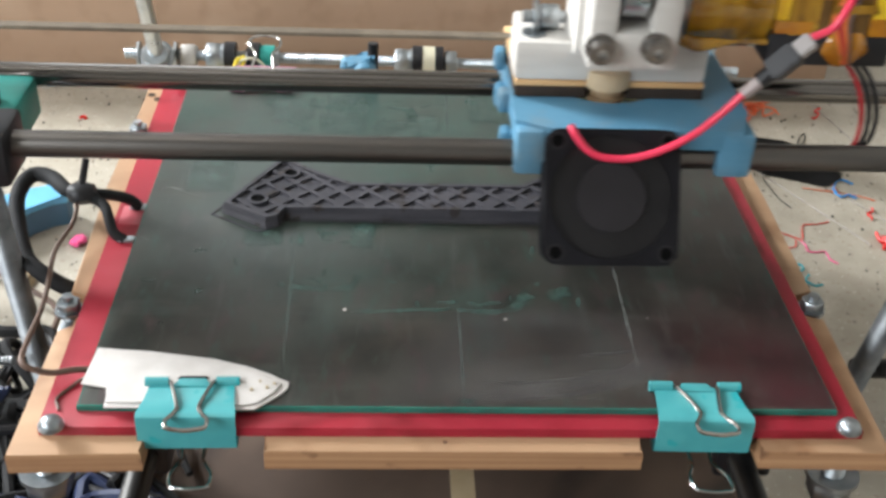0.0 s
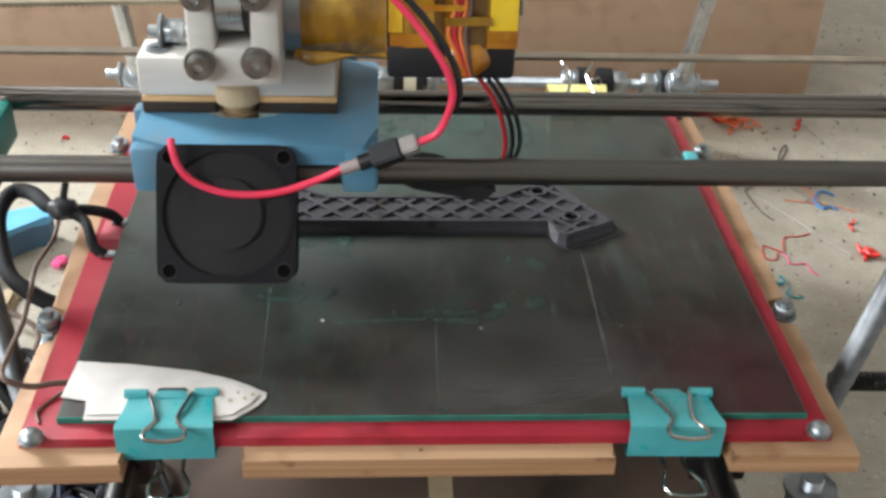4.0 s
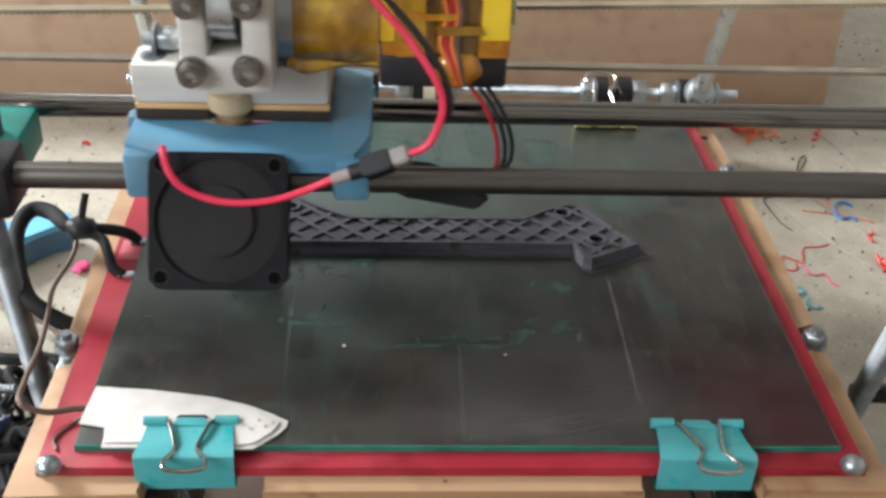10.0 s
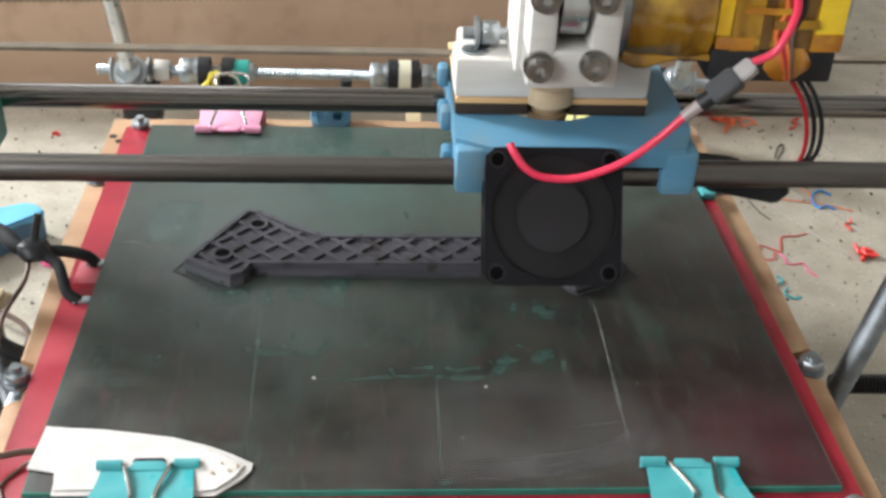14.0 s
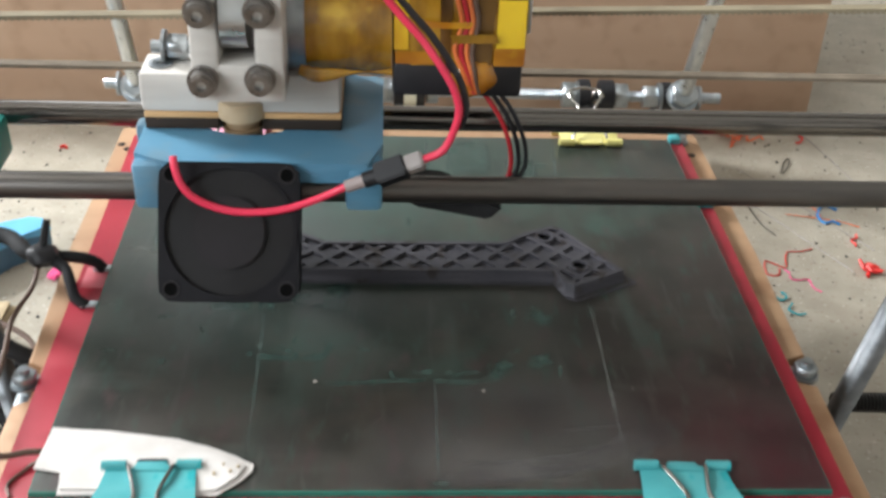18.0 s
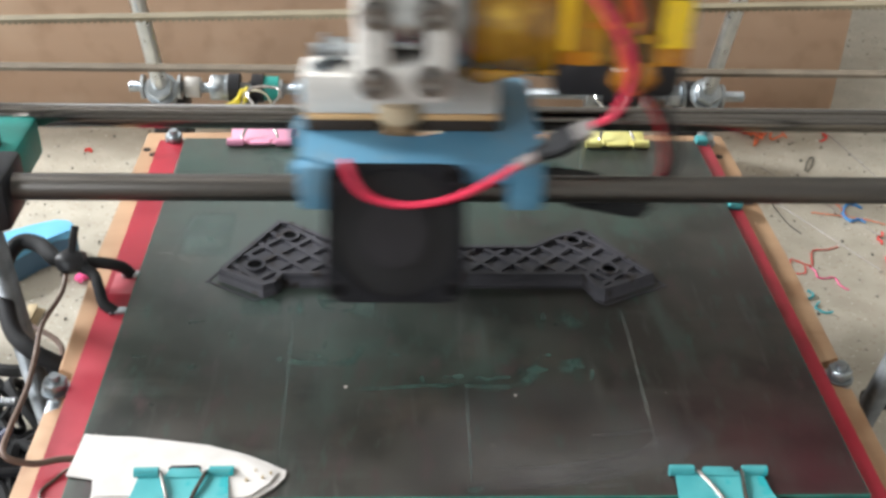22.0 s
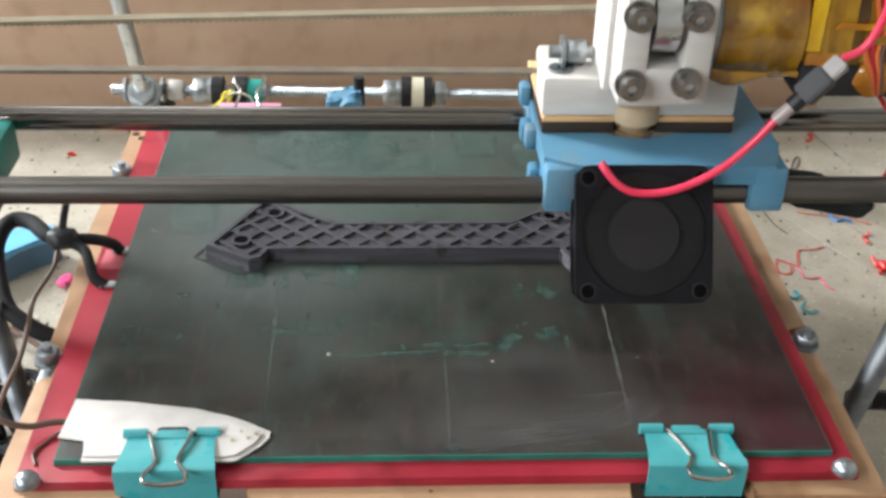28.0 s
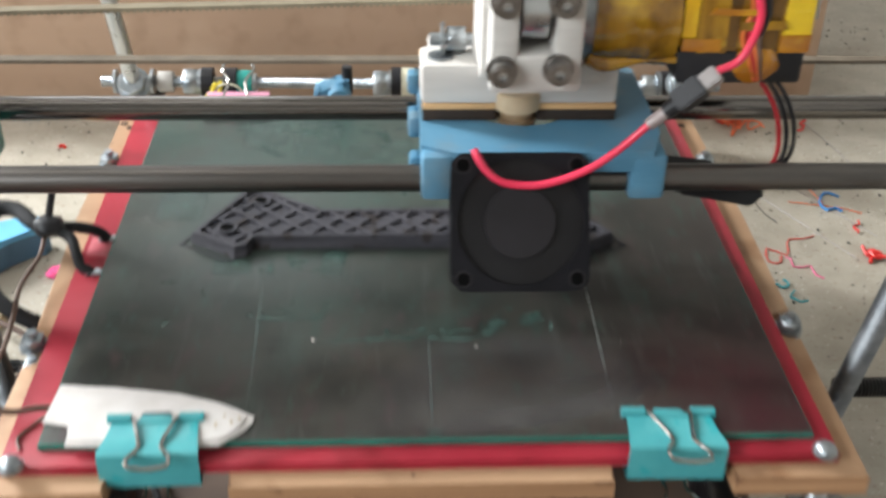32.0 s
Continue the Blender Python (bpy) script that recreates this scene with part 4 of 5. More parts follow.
    for x0, y0, x1, y1, w in ((8, 18, 50, 25, 0.5), (17.7, 12.2, 50.8, 18.2, 0.7), (29.8, 12.1, 45.4, 14.1, 0.6), (24, 16.5, 52, 22, 0.45), (52, 17, 58, 23.3, 0.9),
                              (55, 20, 62, 30, 1.6), (6, 19.1, 22, 20.5, 0.35), (36, 32, 58, 35, 0.45)):
        streak("haze_smear", [(x0, y0), (x0 * 0.6 + x1 * 0.4, y0 * 0.7 + y1 * 0.3), (x1, y1)], w, HAZE)
    for x, y, r in ((-31.0, 52.8, 0.6), (16.9, 48.8, 0.5), (9, 28, 0.25), (60, 50, 0.2)):
        bm = B()
        v = bmesh.ops.create_icosphere(bm, subdivisions=1, radius=r)["verts"]
        turned(bm, v, Matrix.Translation((x, y, 0.1)) @ Matrix.Diagonal((1, 1, 0.4, 1)))
        part("speck", bm, CLEAR, g)


def offset_poly(poly, d):
    """The outline moved inwards by d (counter-clockwise outline)."""
    out = []
    n = len(poly)
    for i in range(n):
        a, b, c = (Vector(poly[(i + k) % n]) for k in (-1, 0, 1))
        u, v = (b - a).normalized(), (c - b).normalized()
        nu, nv = Vector((-u.y, u.x)), Vector((-v.y, v.x))
        k = (nu + nv)
        k = k / max(0.35, k.length_squared / 2)
        out.append(tuple(b + k * d))
    return out


def wall_loop(bm, poly, t, z0, z1):
    inner = offset_poly(poly, t)
    n = len(poly)
    rings = [[bm.verts.new((x, y, z)) for x, y in p] for p, z in ((poly, z0), (poly, z1), (inner, z1), (inner, z0))]
    for k in range(4):
        a, b = rings[k], rings[(k + 1) % 4]
        for i in range(n):
            bm.faces.new((a[i], a[(i + 1) % n], b[(i + 1) % n], b[i]))
    return inner


def crossings(poly, x0, y0, dx, dy):
    ts = []
    n = len(poly)
    for i in range(n):
        ax, ay = poly[i]
        bx, by = poly[(i + 1) % n]
        den = dx * (by - ay) - dy * (bx - ax)
        if abs(den) < 1e-9:
            continue
        t = ((ax - x0) * (by - ay) - (ay - y0) * (bx - ax)) / den
        s = ((ax - x0) * dy - (ay - y0) * dx) / den
        if 0 <= s < 1:
            ts.append(t)
    return sorted(ts)


PRINT_OUTLINE = [(-74.5, 106.5), (-58.8, 96.6), (-54.6, 98.4), (-52.5, 103.3), (43, 103.3), (46, 96.4), (49, 94.4), (67.5, 104.5), (50, 131), (45.5, 133), (36, 128.3), (28, 122.4), (-31, 122),
                 (-41, 128.3), (-52, 136.5), (-57.5, 138.3)]
PRINT_HOLES = [(-62.4, 109.8, 2.5), (-52.6, 127.6, 2.3), (52.4, 108.0, 2.5), (42.8, 125.2, 2.3)]


def printed_arm():
    a = bed_thing("printed_bracket", "unfinished dark grey printed bracket with open lattice infill", "print")
    h = 4.5
    bm = B()
    prism(bm, offset_poly(PRINT_OUTLINE, 1.1), 0.05, 3.2)
    part("base_layer", bm, PRINT, a)
    bm = B()
    prism(bm, offset_poly([(-74.5, 106.5), (-58.8, 96.6), (-54.6, 98.4), (-52.5, 103.3), (-30, 103.4), (-22, 122.2), (-31, 122), (-41, 128.3), (-52, 136.5), (-57.5, 138.3)], 0.5), 1.0, 3.3)
    part("solid_layer", bm, PRINT, a)
    inner = offset_poly(PRINT_OUTLINE, 2.4)
    bm = B()
    rows = []
    for i in range(17):
        k = 0.05 * i + (0.22 if i % 2 else 0.0)
        rows.append([bm.verts.new((x, y, 0.3 + 0.2625 * i)) for x, y in offset_poly(PRINT_OUTLINE, k)])
    rows.append([bm.verts.new((x, y, h)) for x, y in inner])
    rows.append([bm.verts.new((x, y, 1.8)) for x, y in inner])
    n = len(PRINT_OUTLINE)
    for p, q in zip(rows, rows[1:]):
        for i in range(n):
            bm.faces.new((p[i], p[(i + 1) % n], q[(i + 1) % n], q[i]))
    part("outer_wall", bm, PRINT, a, smooth=False)
    bm = B()
    wall_loop(bm, [(x + (x + 5) * (0.05 if abs(x) > 50 else 0.012), y + (y - 116) * 0.07) for x, y in PRINT_OUTLINE], 0.75, 0.05, 0.3)
    part("brim", bm, PRINT, a)
    for x, y, r in PRINT_HOLES:
        bm = B()
        ring(bm, (x, y, 1.2), (x, y, h), r, r + 1.0, 20)
        part("hole_boss", bm, PRINT, a)
        # raised black disc paints the shade down in the hole
        bm = B()
        cyl(bm, (x, y, 1.9), (x, y, 4.1 if x < -40 else 3.45), r, 20)
        part("hole_floor", bm, HOLE_SHADE, a)
    for sgn in (1, -1):
        for k in range(-30, 46):
            x0, yy = -92 + k * 10.2, (91 if sgn > 0 else 152)
            ts = crossings(inner, x0, yy, 0.72, sgn * 0.70)
            spans = list(zip(ts[::2], ts[1::2]))
            for hx, hy, hr in PRINT_HOLES:
                m = ((hx - x0) * 0.72 + (hy - yy) * sgn * 0.70) / 1.0084
                d2 = (x0 + 0.72 * m - hx) ** 2 + (yy + sgn * 0.70 * m - hy) ** 2
                w = max(0, (hr + 0.8) ** 2 - d2) ** 0.5
                if w:
                    spans = [q for u, v in spans for q in (((u, m - w), (m + w, v)) if u < m < v else ((u, v),))]
            for t0, t1 in spans:
                if t1 - t0 < 1.5:
                    continue
                p, q = Vector((x0 + 0.72 * t0, yy + sgn * 0.70 * t0)), Vector((x0 + 0.72 * t1, yy + sgn * 0.70 * t1))
                d = (q - p).normalized()
                s = Vector((-d.y, d.x)) * (0.85 + 0.25 * noise.noise((k * 1.7, sgn, 0)))
                hh = h - 0.4 + 0.2 * noise.noise((k * 0.9, sgn * 3, 1))
                bm = B()
                v = [bm.verts.new((w.x, w.y, zz)) for zz in (1.8, hh) for w in (p - s, q - s, q + s, p + s)]
                for f in ((4, 5, 6, 7), (0, 1, 5, 4), (2, 3, 7, 6), (1, 2, 6, 5), (3, 0, 4, 7)):
                    bm.faces.new([v[i] for i in f])
                part("infill_rib", bm, PRINT, a, smooth=False)


def tissue():
    t = bed_thing("folded_tissue", "white folded paper scrap clipped to the glass corner", "paper")
    poly = [(-100.5, 17.0), (-93.0, 15.5), (-92.6, 7.8), (-56, 7.0), (-53.2, 7.2), (-47.4, 12.4), (-45.0, 16.0), (-44.9, 18.4), (-55, 23.6), (-66, 28.2), (-84, 31.3), (-99.3, 32.4)]
    for name, z, pts in (("paper_layer", 0.15, poly), ("paper_layer", 0.75, [(-92.2, 9.2), (-57, 8.2), (-53, 9.0), (-48.8, 13.0), (-46.8, 17.2), (-62, 25.0), (-78, 29.5), (-96.5, 31.6)])):
        bm = B()
        prism(bm, pts, z, z + 0.45)
        bmesh.ops.triangulate(bm, faces=bm.faces)
        bmesh.ops.subdivide_edges(bm, edges=bm.edges, cuts=3, use_grid_fill=True)
        for v in bm.verts:
            v.co.z += 0.45 * noise.noise((v.co.x * 0.11, v.co.y * 0.14, z)) + 0.15 + (0.8 if v.co.x > -60 and v.co.y > 20 else 0) * 0.3
        part(name, bm, PAPER, t)
    for x, y, k in ((-50.5, 15.0, 0.4), (-52.5, 17.5, 0.3), (-48.6, 16.6, 0.35), (-54.5, 14.2, 0.4)):
        bm = B()
        cyl(bm, (x, y, 1.0), (x, y, 1.95), k, 10)
        part("stain", bm, TAN_BELT, t)


def binder_clip(name_mat, label, m, lean=0.0, gap=False, rise=0.0):
    """A 26 mm binder clip: lips at y = 0 on the surface, spine at y = -18."""
    c = thing("binder_clip", label, "binder clip", "binder clips on the bed", m)
    w = 12.8
    prof = [(0.6, 0.7), (-8.5, 1.5), (-16.0, 2.8), (-16.9, 2.3), (-17.2, 1.3), (-16.9, -7.9), (-15.8, -8.5), (-8, -7.8), (0, -6.6)]
    bm = B()
    th = 0.55
    rows = []
    for i, (y, z) in enumerate(prof):
        a, b = Vector(prof[max(i - 1, 0)]), Vector(prof[min(i + 1, len(prof) - 1)])
        d = (b - a).normalized()
        nx = Vector((-d.y, d.x)) * -th
        k = w - (1.6 if i in (0,) else 0.8 if i == 8 else 0) - (0.9 if 1 <= i <= 1 else 0)
        rows.append([bm.verts.new((x, y + o * nx.x, z + o * nx.y)) for o in (0, 1) for x in (-k, k)])
    for p, q in zip(rows, rows[1:]):
        bm.faces.new((p[0], q[0], q[1], p[1]))
        bm.faces.new((p[2], p[3], q[3], q[2]))
        bm.faces.new((p[0], p[2], q[2], q[0]))
        bm.faces.new((p[1], q[1], q[3], p[3]))
    bm.faces.new((rows[0][0], rows[0][1], rows[0][3], rows[0][2]))
    bm.faces.new((rows[-1][0], rows[-1][2], rows[-1][3], rows[-1][1]))
    part("clip_body", bm, name_mat, c)
    for x0, x1 in ((-12.6, -6.4), (6.4, 12.6)):
        for z in (1.5, -7.4):
            bm = B()
            ring(bm, (x0, 0.4, z), (x1, 0.4, z), 0.8, 1.55, 18)
            part("lip_curl", bm, name_mat, c)
    bm = B()
    prism(bm, [(-5.2, -2), (5.2, -2), (3.6, 1.8), (-3.6, 1.8)], 1.0, 1.9, 0.3)
    part("centre_tab", bm, name_mat, c)
    if gap:
        # black strip drawn for the shade in the gap under the tab
        bm = B()
        prism(bm, [(-4.2, 1.9), (4.2, 1.9), (3.4, 3.0), (-3.4, 3.0)], 1.0, 1.7)
        part("tab_underside", bm, BLACK, c, "black strip for the shade under the raised tab")

    def handle(sgn, zb, zt, ext):
        bm = B()
        p = [(-9.5, 0.4, zb), (-6.3, 0.4, zb), (-5.4, -2, zb + sgn * 1.0)]
        p += [(-2.9, -13.0, zt), (-3.6, -15.5 - ext * 0.3, zt), (-5.2, -17.5 - ext * 0.6, zt), (-4.9, -19.6 - ext, zt), (-2.2, -20.6 - ext, zt), (0, -20.9 - ext, zt)]
        p += [(-x, y, z) for x, y, z in p[-2::-1]]
        p = [((x + lean * -y * 0.30) * (1.2 if rise else 1), y, z + sgn * max(0, -y) * rise) for x, y, z in p]
        tube(bm, p, 0.62, 8, 5)
        part("wire_handle", bm, CHROME, c, "bent steel wire handle")

    handle(1, 1.5, 3.3 - 2 * rise, 2.9)
    handle(-1, -7.4, -13.4, 7.6)
    return c


def clips():
    by = -0.08
    for mtl, label, x, y, rz, lean in ((CLIP_TEAL, "turquoise binder clip clamping the tissue and glass", -70.6, 16.8, 1.2, 0.10), (CLIP_TEAL, "turquoise binder clip clamping the glass front edge", 66.8, 16.4, -1.0, 0.34),
                                       (CLIP_PINK, "pink binder clip on the rear edge of the bed", -70.5, 201.8, 180, 0), (CLIP_YELLOW, "pale yellow binder clip on the rear edge", 70.5, 202.0, 180, 0)):
        ob = binder_clip(mtl, label, pose(0, 0, 0), lean, "tissue" in label, 0.46 if rz == 180 else 0.0)
        for o in ob.children:
            o.matrix_basis = mm(x, y, 0.0, 0, 0, rz) @ Matrix.Diagonal((1, 1.07 if rz == 180 else 0.88, 1, 1)) @ o.matrix_basis
        ob.matrix_basis = pose(0, by, Z0)
        RIDES_BED.append(ob)


# ---- carriage ----
def carriage():
    c = thing("extruder_carriage", "blue printed carriage carrying a white extruder, taped motor and fan", "extruder", m=ON_FRAME)
    RIDES_CARRIAGE.append(c)
    # blue plate with an opening round the hot end
    bm = B()
    outer = [(-29.4, -6), (40.8, -6), (40.8, 56), (-29.4, 56)]
    hole = [(1 + 18.6 * math.cos(2 * math.pi * k / 24), 29.6 + 18.6 * math.sin(2 * math.pi * k / 24)) for k in range(24)]
    edge = []
    for x, y in hole:
        a = math.atan2(y - 29.6, x - 1)
        k = min((40.8 - 1) / max(math.cos(a), 1e-6) if math.cos(a) > 0 else (30.4) / max(-math.cos(a), 1e-6), 26.4 / max(math.sin(a), 1e-6) if math.sin(a) > 0 else 35.6 / max(-math.sin(a), 1e-6))
        edge.append((1 + k * math.cos(a), 29.6 + k * math.sin(a)))
    rows = [[bm.verts.new((x, y, z)) for x, y in p] for p, z in ((hole, 48.5), (edge, 48.5), (edge, 54.7), (hole, 54.7))]
    for a, b in zip(rows, rows[1:] + rows[:1]):
        for k in range(24):
            bm.faces.new((a[k], a[(k + 1) % 24], b[(k + 1) % 24], b[k]))
    body = part("carriage_plate", bm, BLUE, c, "blue printed carriage plate")
    for x0, x1, y0, y1, z0, z1 in ((-29.4, -20, -6.2, 8, 39.2, 53.6), (30.3, 40.8, -6.2, 8, 39.2, 53.6), (-29.4, -18, 40, 55.8, 36, 53.6), (28, 40.6, 40, 56.2, 34, 54.5)):
        bm = B()
        box(bm, x0, x1, y0, y1, z0, z1, 1.5)
        part("rod_clamp", bm, BLUE, body, "blue printed rod clamp")
    for y0, z0 in ((6, 44), (18, 51), (38, 56), (30, 47)):
        bm = B()
        box(bm, -32.6, -29, y0, y0 + 6, z0 - 4, z0 + 3, 1.2)
        part("belt_tooth", bm, BLUE, body)
    # plywood spacer with scorched edge
    for name, z0, z1, y0, mtl in (("plywood_spacer", 54.9, 58.5, 14.2, CHAR), ("plywood_top", 58.5, 60.3, 14.0, PLY_LIGHT)):
        for x0, x1, ya in ((-28.6, -7.2, y0), (5.4, 28.6, y0), (-28.6, 28.6, 33)):
            bm = B()
            box(bm, x0, x1, ya, 56 if ya > 30 else 33, z0, z1, 0.3)
            part(name, bm, mtl, c, "scorched laser-cut plywood spacer" if mtl is CHAR else "")
    # white extruder block
    bm = B()
    box(bm, -29.2, 28.4, 13.8, 29, 60.3, 72.6, 1.4)
    block = part("extruder_base", bm, WHITE, c, "white printed extruder base")
    bm = B()
    prism(bm, [(-12.2, 11.2), (13.3, 11.2), (13.3, 26), (-13.5, 26), (-13.5, 17.5)], 70, 118, 0.9)
    part("extruder_tower", bm, WHITE, block, "white printed extruder tower")
    bm = B()
    box(bm, -26, 26, 29, 56, 60.4, 66, 1.2)
    part("rear_plate", bm, WHITE, block)
    for x0, x1 in ((-10.9, -3.3), (6.3, 14.2)):
        bm = B()
        box(bm, x0, x1, -3, 11, 72, 118, 1.2)
        part("idler_cheek", bm, WHITE, block, "white printed idler arm")
    bm = B()
    box(bm, -10.9, 14.2, -2.8, 11, 71.6, 82.6, 1.2)
    part("idler_bridge", bm, WHITE, block)
    # grey panel that paints the shade in the white idler's slot
    bm = B()
    box(bm, -3.4, 6.4, 9.5, 11.1, 78, 117)
    part("idler_gap", bm, CREAMY, block)
    bm = B()
    ring(bm, (-2.6, 5.2, 94.5), (4.4, 5.2, 94.5), 4, 9.4, 40)
    part("idler_bearing", bm, ZINC_BRIGHT, c, "steel ball bearing")
    bm = B()
    cyl(bm, (-9, 5.2, 94.5), (9, 5.2, 94.5), 3.9, 20)
    part("idler_shaft", bm, ZINC, c)
    for x, z in ((-7.8, 78.4), (7.6, 79.0), (-7.4, 98.0), (8.1, 98.2)):
        bm = B()
        ring(bm, (x, -4.3, z), (x, -3.0, z), 1.6, 4.3, 28)
        s = part("screw", bm, SCREW, c, "socket screw with a washer")
        bm = B()
        ring(bm, (x, -7.4, z), (x, -4.3, z), 1.3, 3.4, 24)
        ring(bm, (x, -8.0, z), (x, -7.4, z), 1.5, 2.9, 24)
        part("screw_head", bm, SCREW, s)
        bm = B()
        cyl(bm, (x, -6.2, z), (x, -4.4, z), 1.6, 6)
        part("hex_socket", bm, ZINC_BRIGHT, s)
    # clamp screw and nut on the left shoulder
    bm = B()
    nut(bm, (-21.5, 24, 76.5), (-16, 24, 76.5), 7)
    cyl(bm, (-26.5, 24, 76.5), (-14, 24, 76.5), 1.9, 14)
    part("clamp_screw", bm, ZINC, c)
    bm = B()
    ring(bm, (-23.2, 24, 76.5), (-22.2, 24, 76.5), 1.9, 5.0, 24)
    part("clamp_washer", bm, ZINC_DULL, c)
    bm = B()
    ring(bm, (-23.5, 20, 72.7), (-23.5, 20, 73.3), 1.0, 3.6, 20)
    part("mount_bolt", bm, ZINC_DULL, c)
    # hot end: tan barrel, heater block and nozzle
    bm = B()
    cyl(bm, (-0.6, 17.2, 58.4), (-0.6, 17.2, 64.0), 7.3, 28)
    bmesh.ops.bevel(bm, geom=list(bm.edges), offset=0.4, segments=2, affect="EDGES")
    barrel = part("hot_end_barrel", bm, PEEK, c, "tan plastic hot end barrel")
    bm = B()
    for z0, z1, r in ((55.4, 58.4, 5.0), (54.4, 55.4, 6.0), (49.5, 54.4, 5.7), (20, 49.5, 5.5)):
        cyl(bm, (-0.6, 17.2, z0), (-0.6, 17.2, z1), r, 28)
    part("barrel_neck", bm, PEEK_DARK, barrel, "scorched brown lower barrel")
    bm = B()
    box(bm, -8, 9, 12, 28, 10, 20, 0.6)
    part("heater_block", bm, ZINC_DULL, c)
    bm = B()
    cyl(bm, (-0.6, 20.2, 4.9), (-0.6, 20.2, 10), 0.9, 16, 4)
    part("nozzle", bm, TAN_BELT, c)
    motor(c)
    fan(c)
    wiring(c)


def motor(c):
    ay, az = 26.0, 88.3
    bm = B()
    ring(bm, (13.6, ay, az), (19.4, ay, az), 6, 17.6, 40)
    part("gearbox_flange", bm, ZINC_DULL, c, "grey metal gearbox flange")
    bm = B()
    n = 30
    loops = []
    for i in range(14):
        x = 19 + i * 1.85
        loops.append([bm.verts.new((x + 0.3 * noise.noise((i, k, 1)), ay + (18.4 + 0.9 * noise.noise((i * 0.5, k * 0.4, 0))) * math.cos(2 * math.pi * k / n), az + (18.9 + 1.1 * noise.noise((i * 0.5, k * 0.4, 3))) * math.sin(2 * math.pi * k / n))) for k in range(n)])
    for a, b in zip(loops, loops[1:]):
        for k in range(n):
            bm.faces.new((a[k], a[(k + 1) % n], b[(k + 1) % n], b[k]))
    bm.faces.new(loops[0])
    bm.faces.new(loops[-1][::-1])
    part("gearbox", bm, KAPTON, c, "gearbox wrapped in amber tape")
    # folded tape bulging under the gearbox
    bm = B()
    tube(bm, [(17.5, ay - 17.4, az - 11.5), (22, ay - 18.6, az - 12.6), (28, ay - 18.2, az - 12.2), (33, ay - 18.4, az - 11.6), (38.5, ay - 16.8, az - 12.2), (43, ay - 15.5, az - 12.6)],
         lambda u: 1.7 + 0.7 * math.sin(7 * u) - 1.0 * u, 12)
    part("tape_fold", bm, KAPTON, c, "bulging fold of dark amber tape")
    bm = B()
    box(bm, 43.2, 81, ay - 17.5, ay + 17.5, 78.6, 112, 3.0, seg=2)
    m = part("motor", bm, KAPTON, c, "stepper motor wrapped in amber tape")
    bm = B()
    box(bm, 43.4, 80.2, ay - 17.0, ay + 17.2, 68.8, 79.0, 1.4, seg=2)
    part("motor_base", bm, BLACK, m, "black motor casing")
    y0 = ay - 17.5

    def strip(x0, x1, z0, z1, mtl, out, skew=0.0):
        """A strip of tape with a slightly buckled face and slanted ends."""
        bm = B()
        n = 8
        rows = []
        for k in range(n + 1):
            u = k / n
            z = z0 + (z1 - z0) * u
            rows.append([bm.verts.new((x + skew * (1 - u), y0 - out - 0.35 * noise.noise((x * 0.3, z * 0.22, out * 5)) * (1 if f else 0) + (0.9 if not f else 0), z + (0.6 * noise.noise((x, out, 1)) if k in (0, n) else 0)))
                         for x, f in ((x0, 0), (x0, 1), ((x0 + x1) / 2, 1), (x1, 1), (x1, 0))])
        for p, q in zip(rows, rows[1:]):
            for k in range(4):
                bm.faces.new((p[k], p[k + 1], q[k + 1], q[k]))
        part("tape_strip", bm, mtl, m)

    strip(43.6, 47.6, 83.4, 109, TAPE_BRIGHT, 0.30)
    strip(47.8, 56.0, 78.9, 109, KAPTON, 0.42, 0.6)
    strip(44.0, 55.0, 79.4, 83.2, TAPE_DARK, 0.62)
    # the two darkest strips paint shade between the tapes
    strip(56.3, 59.6, 79.2, 109, TAPE_SHADE, 0.22)
    strip(66.2, 71.8, 79.2, 109, TAPE_SHADE, 0.26, -0.8)
    strip(72.2, 80.2, 84.0, 98.4, TAPE_BRIGHT, 0.40)
    strip(71.6, 80.4, 79.0, 84.4, TAPE_DARK, 0.58)
    strip(59.0, 72.0, 86.0, 88.6, KAPTON, 1.5, 1.0)
    strip(52.0, 66.0, 90.5, 92.4, TAPE_DARK, 1.6, -1.5)
    # motor leads held under the tape
    for k, (dx, mtl) in enumerate(((0, ORANGE_WIRE), (1.7, DARK_RED), (3.3, ORANGE_WIRE), (4.8, BROWN_WIRE))):
        bm = B()
        tube(bm, [(66 + dx * 0.4, y0 - 0.2, 70.5), (63.5 + dx * 0.6, y0 - 1.5, 77), (60.6 + dx, y0 - 1.0, 84), (62.4 + dx * 0.9, y0 - 0.9, 92), (60.4 + dx, y0 - 0.9, 101), (61.4 + dx, y0 - 0.5, 111)], 0.72, 8)
        part("motor_lead", bm, mtl, m, "orange motor lead under the tape" if mtl is ORANGE_WIRE else "")
    bm = B()
    v = bmesh.ops.create_icosphere(bm, subdivisions=3, radius=1.0)["verts"]
    for q in v:
        k = 1 + 0.16 * noise.noise(q.co * 2.1)
        q.co = Vector((66.3 + 7.3 * k * q.co.x, y0 + 1.6 + 3.2 * k * q.co.y, 75.2 + 6.2 * k * q.co.z))
    part("tape_lump", bm, TAPE_DARK, m, "lump of amber tape round the leads")
    bm = B()
    box(bm, 80.5, 81.6, ay - 17.0, ay - 9, 88.5, 111, 0.3)
    part("motor_edge", bm, ZINC, m, "bare bright metal motor edge")


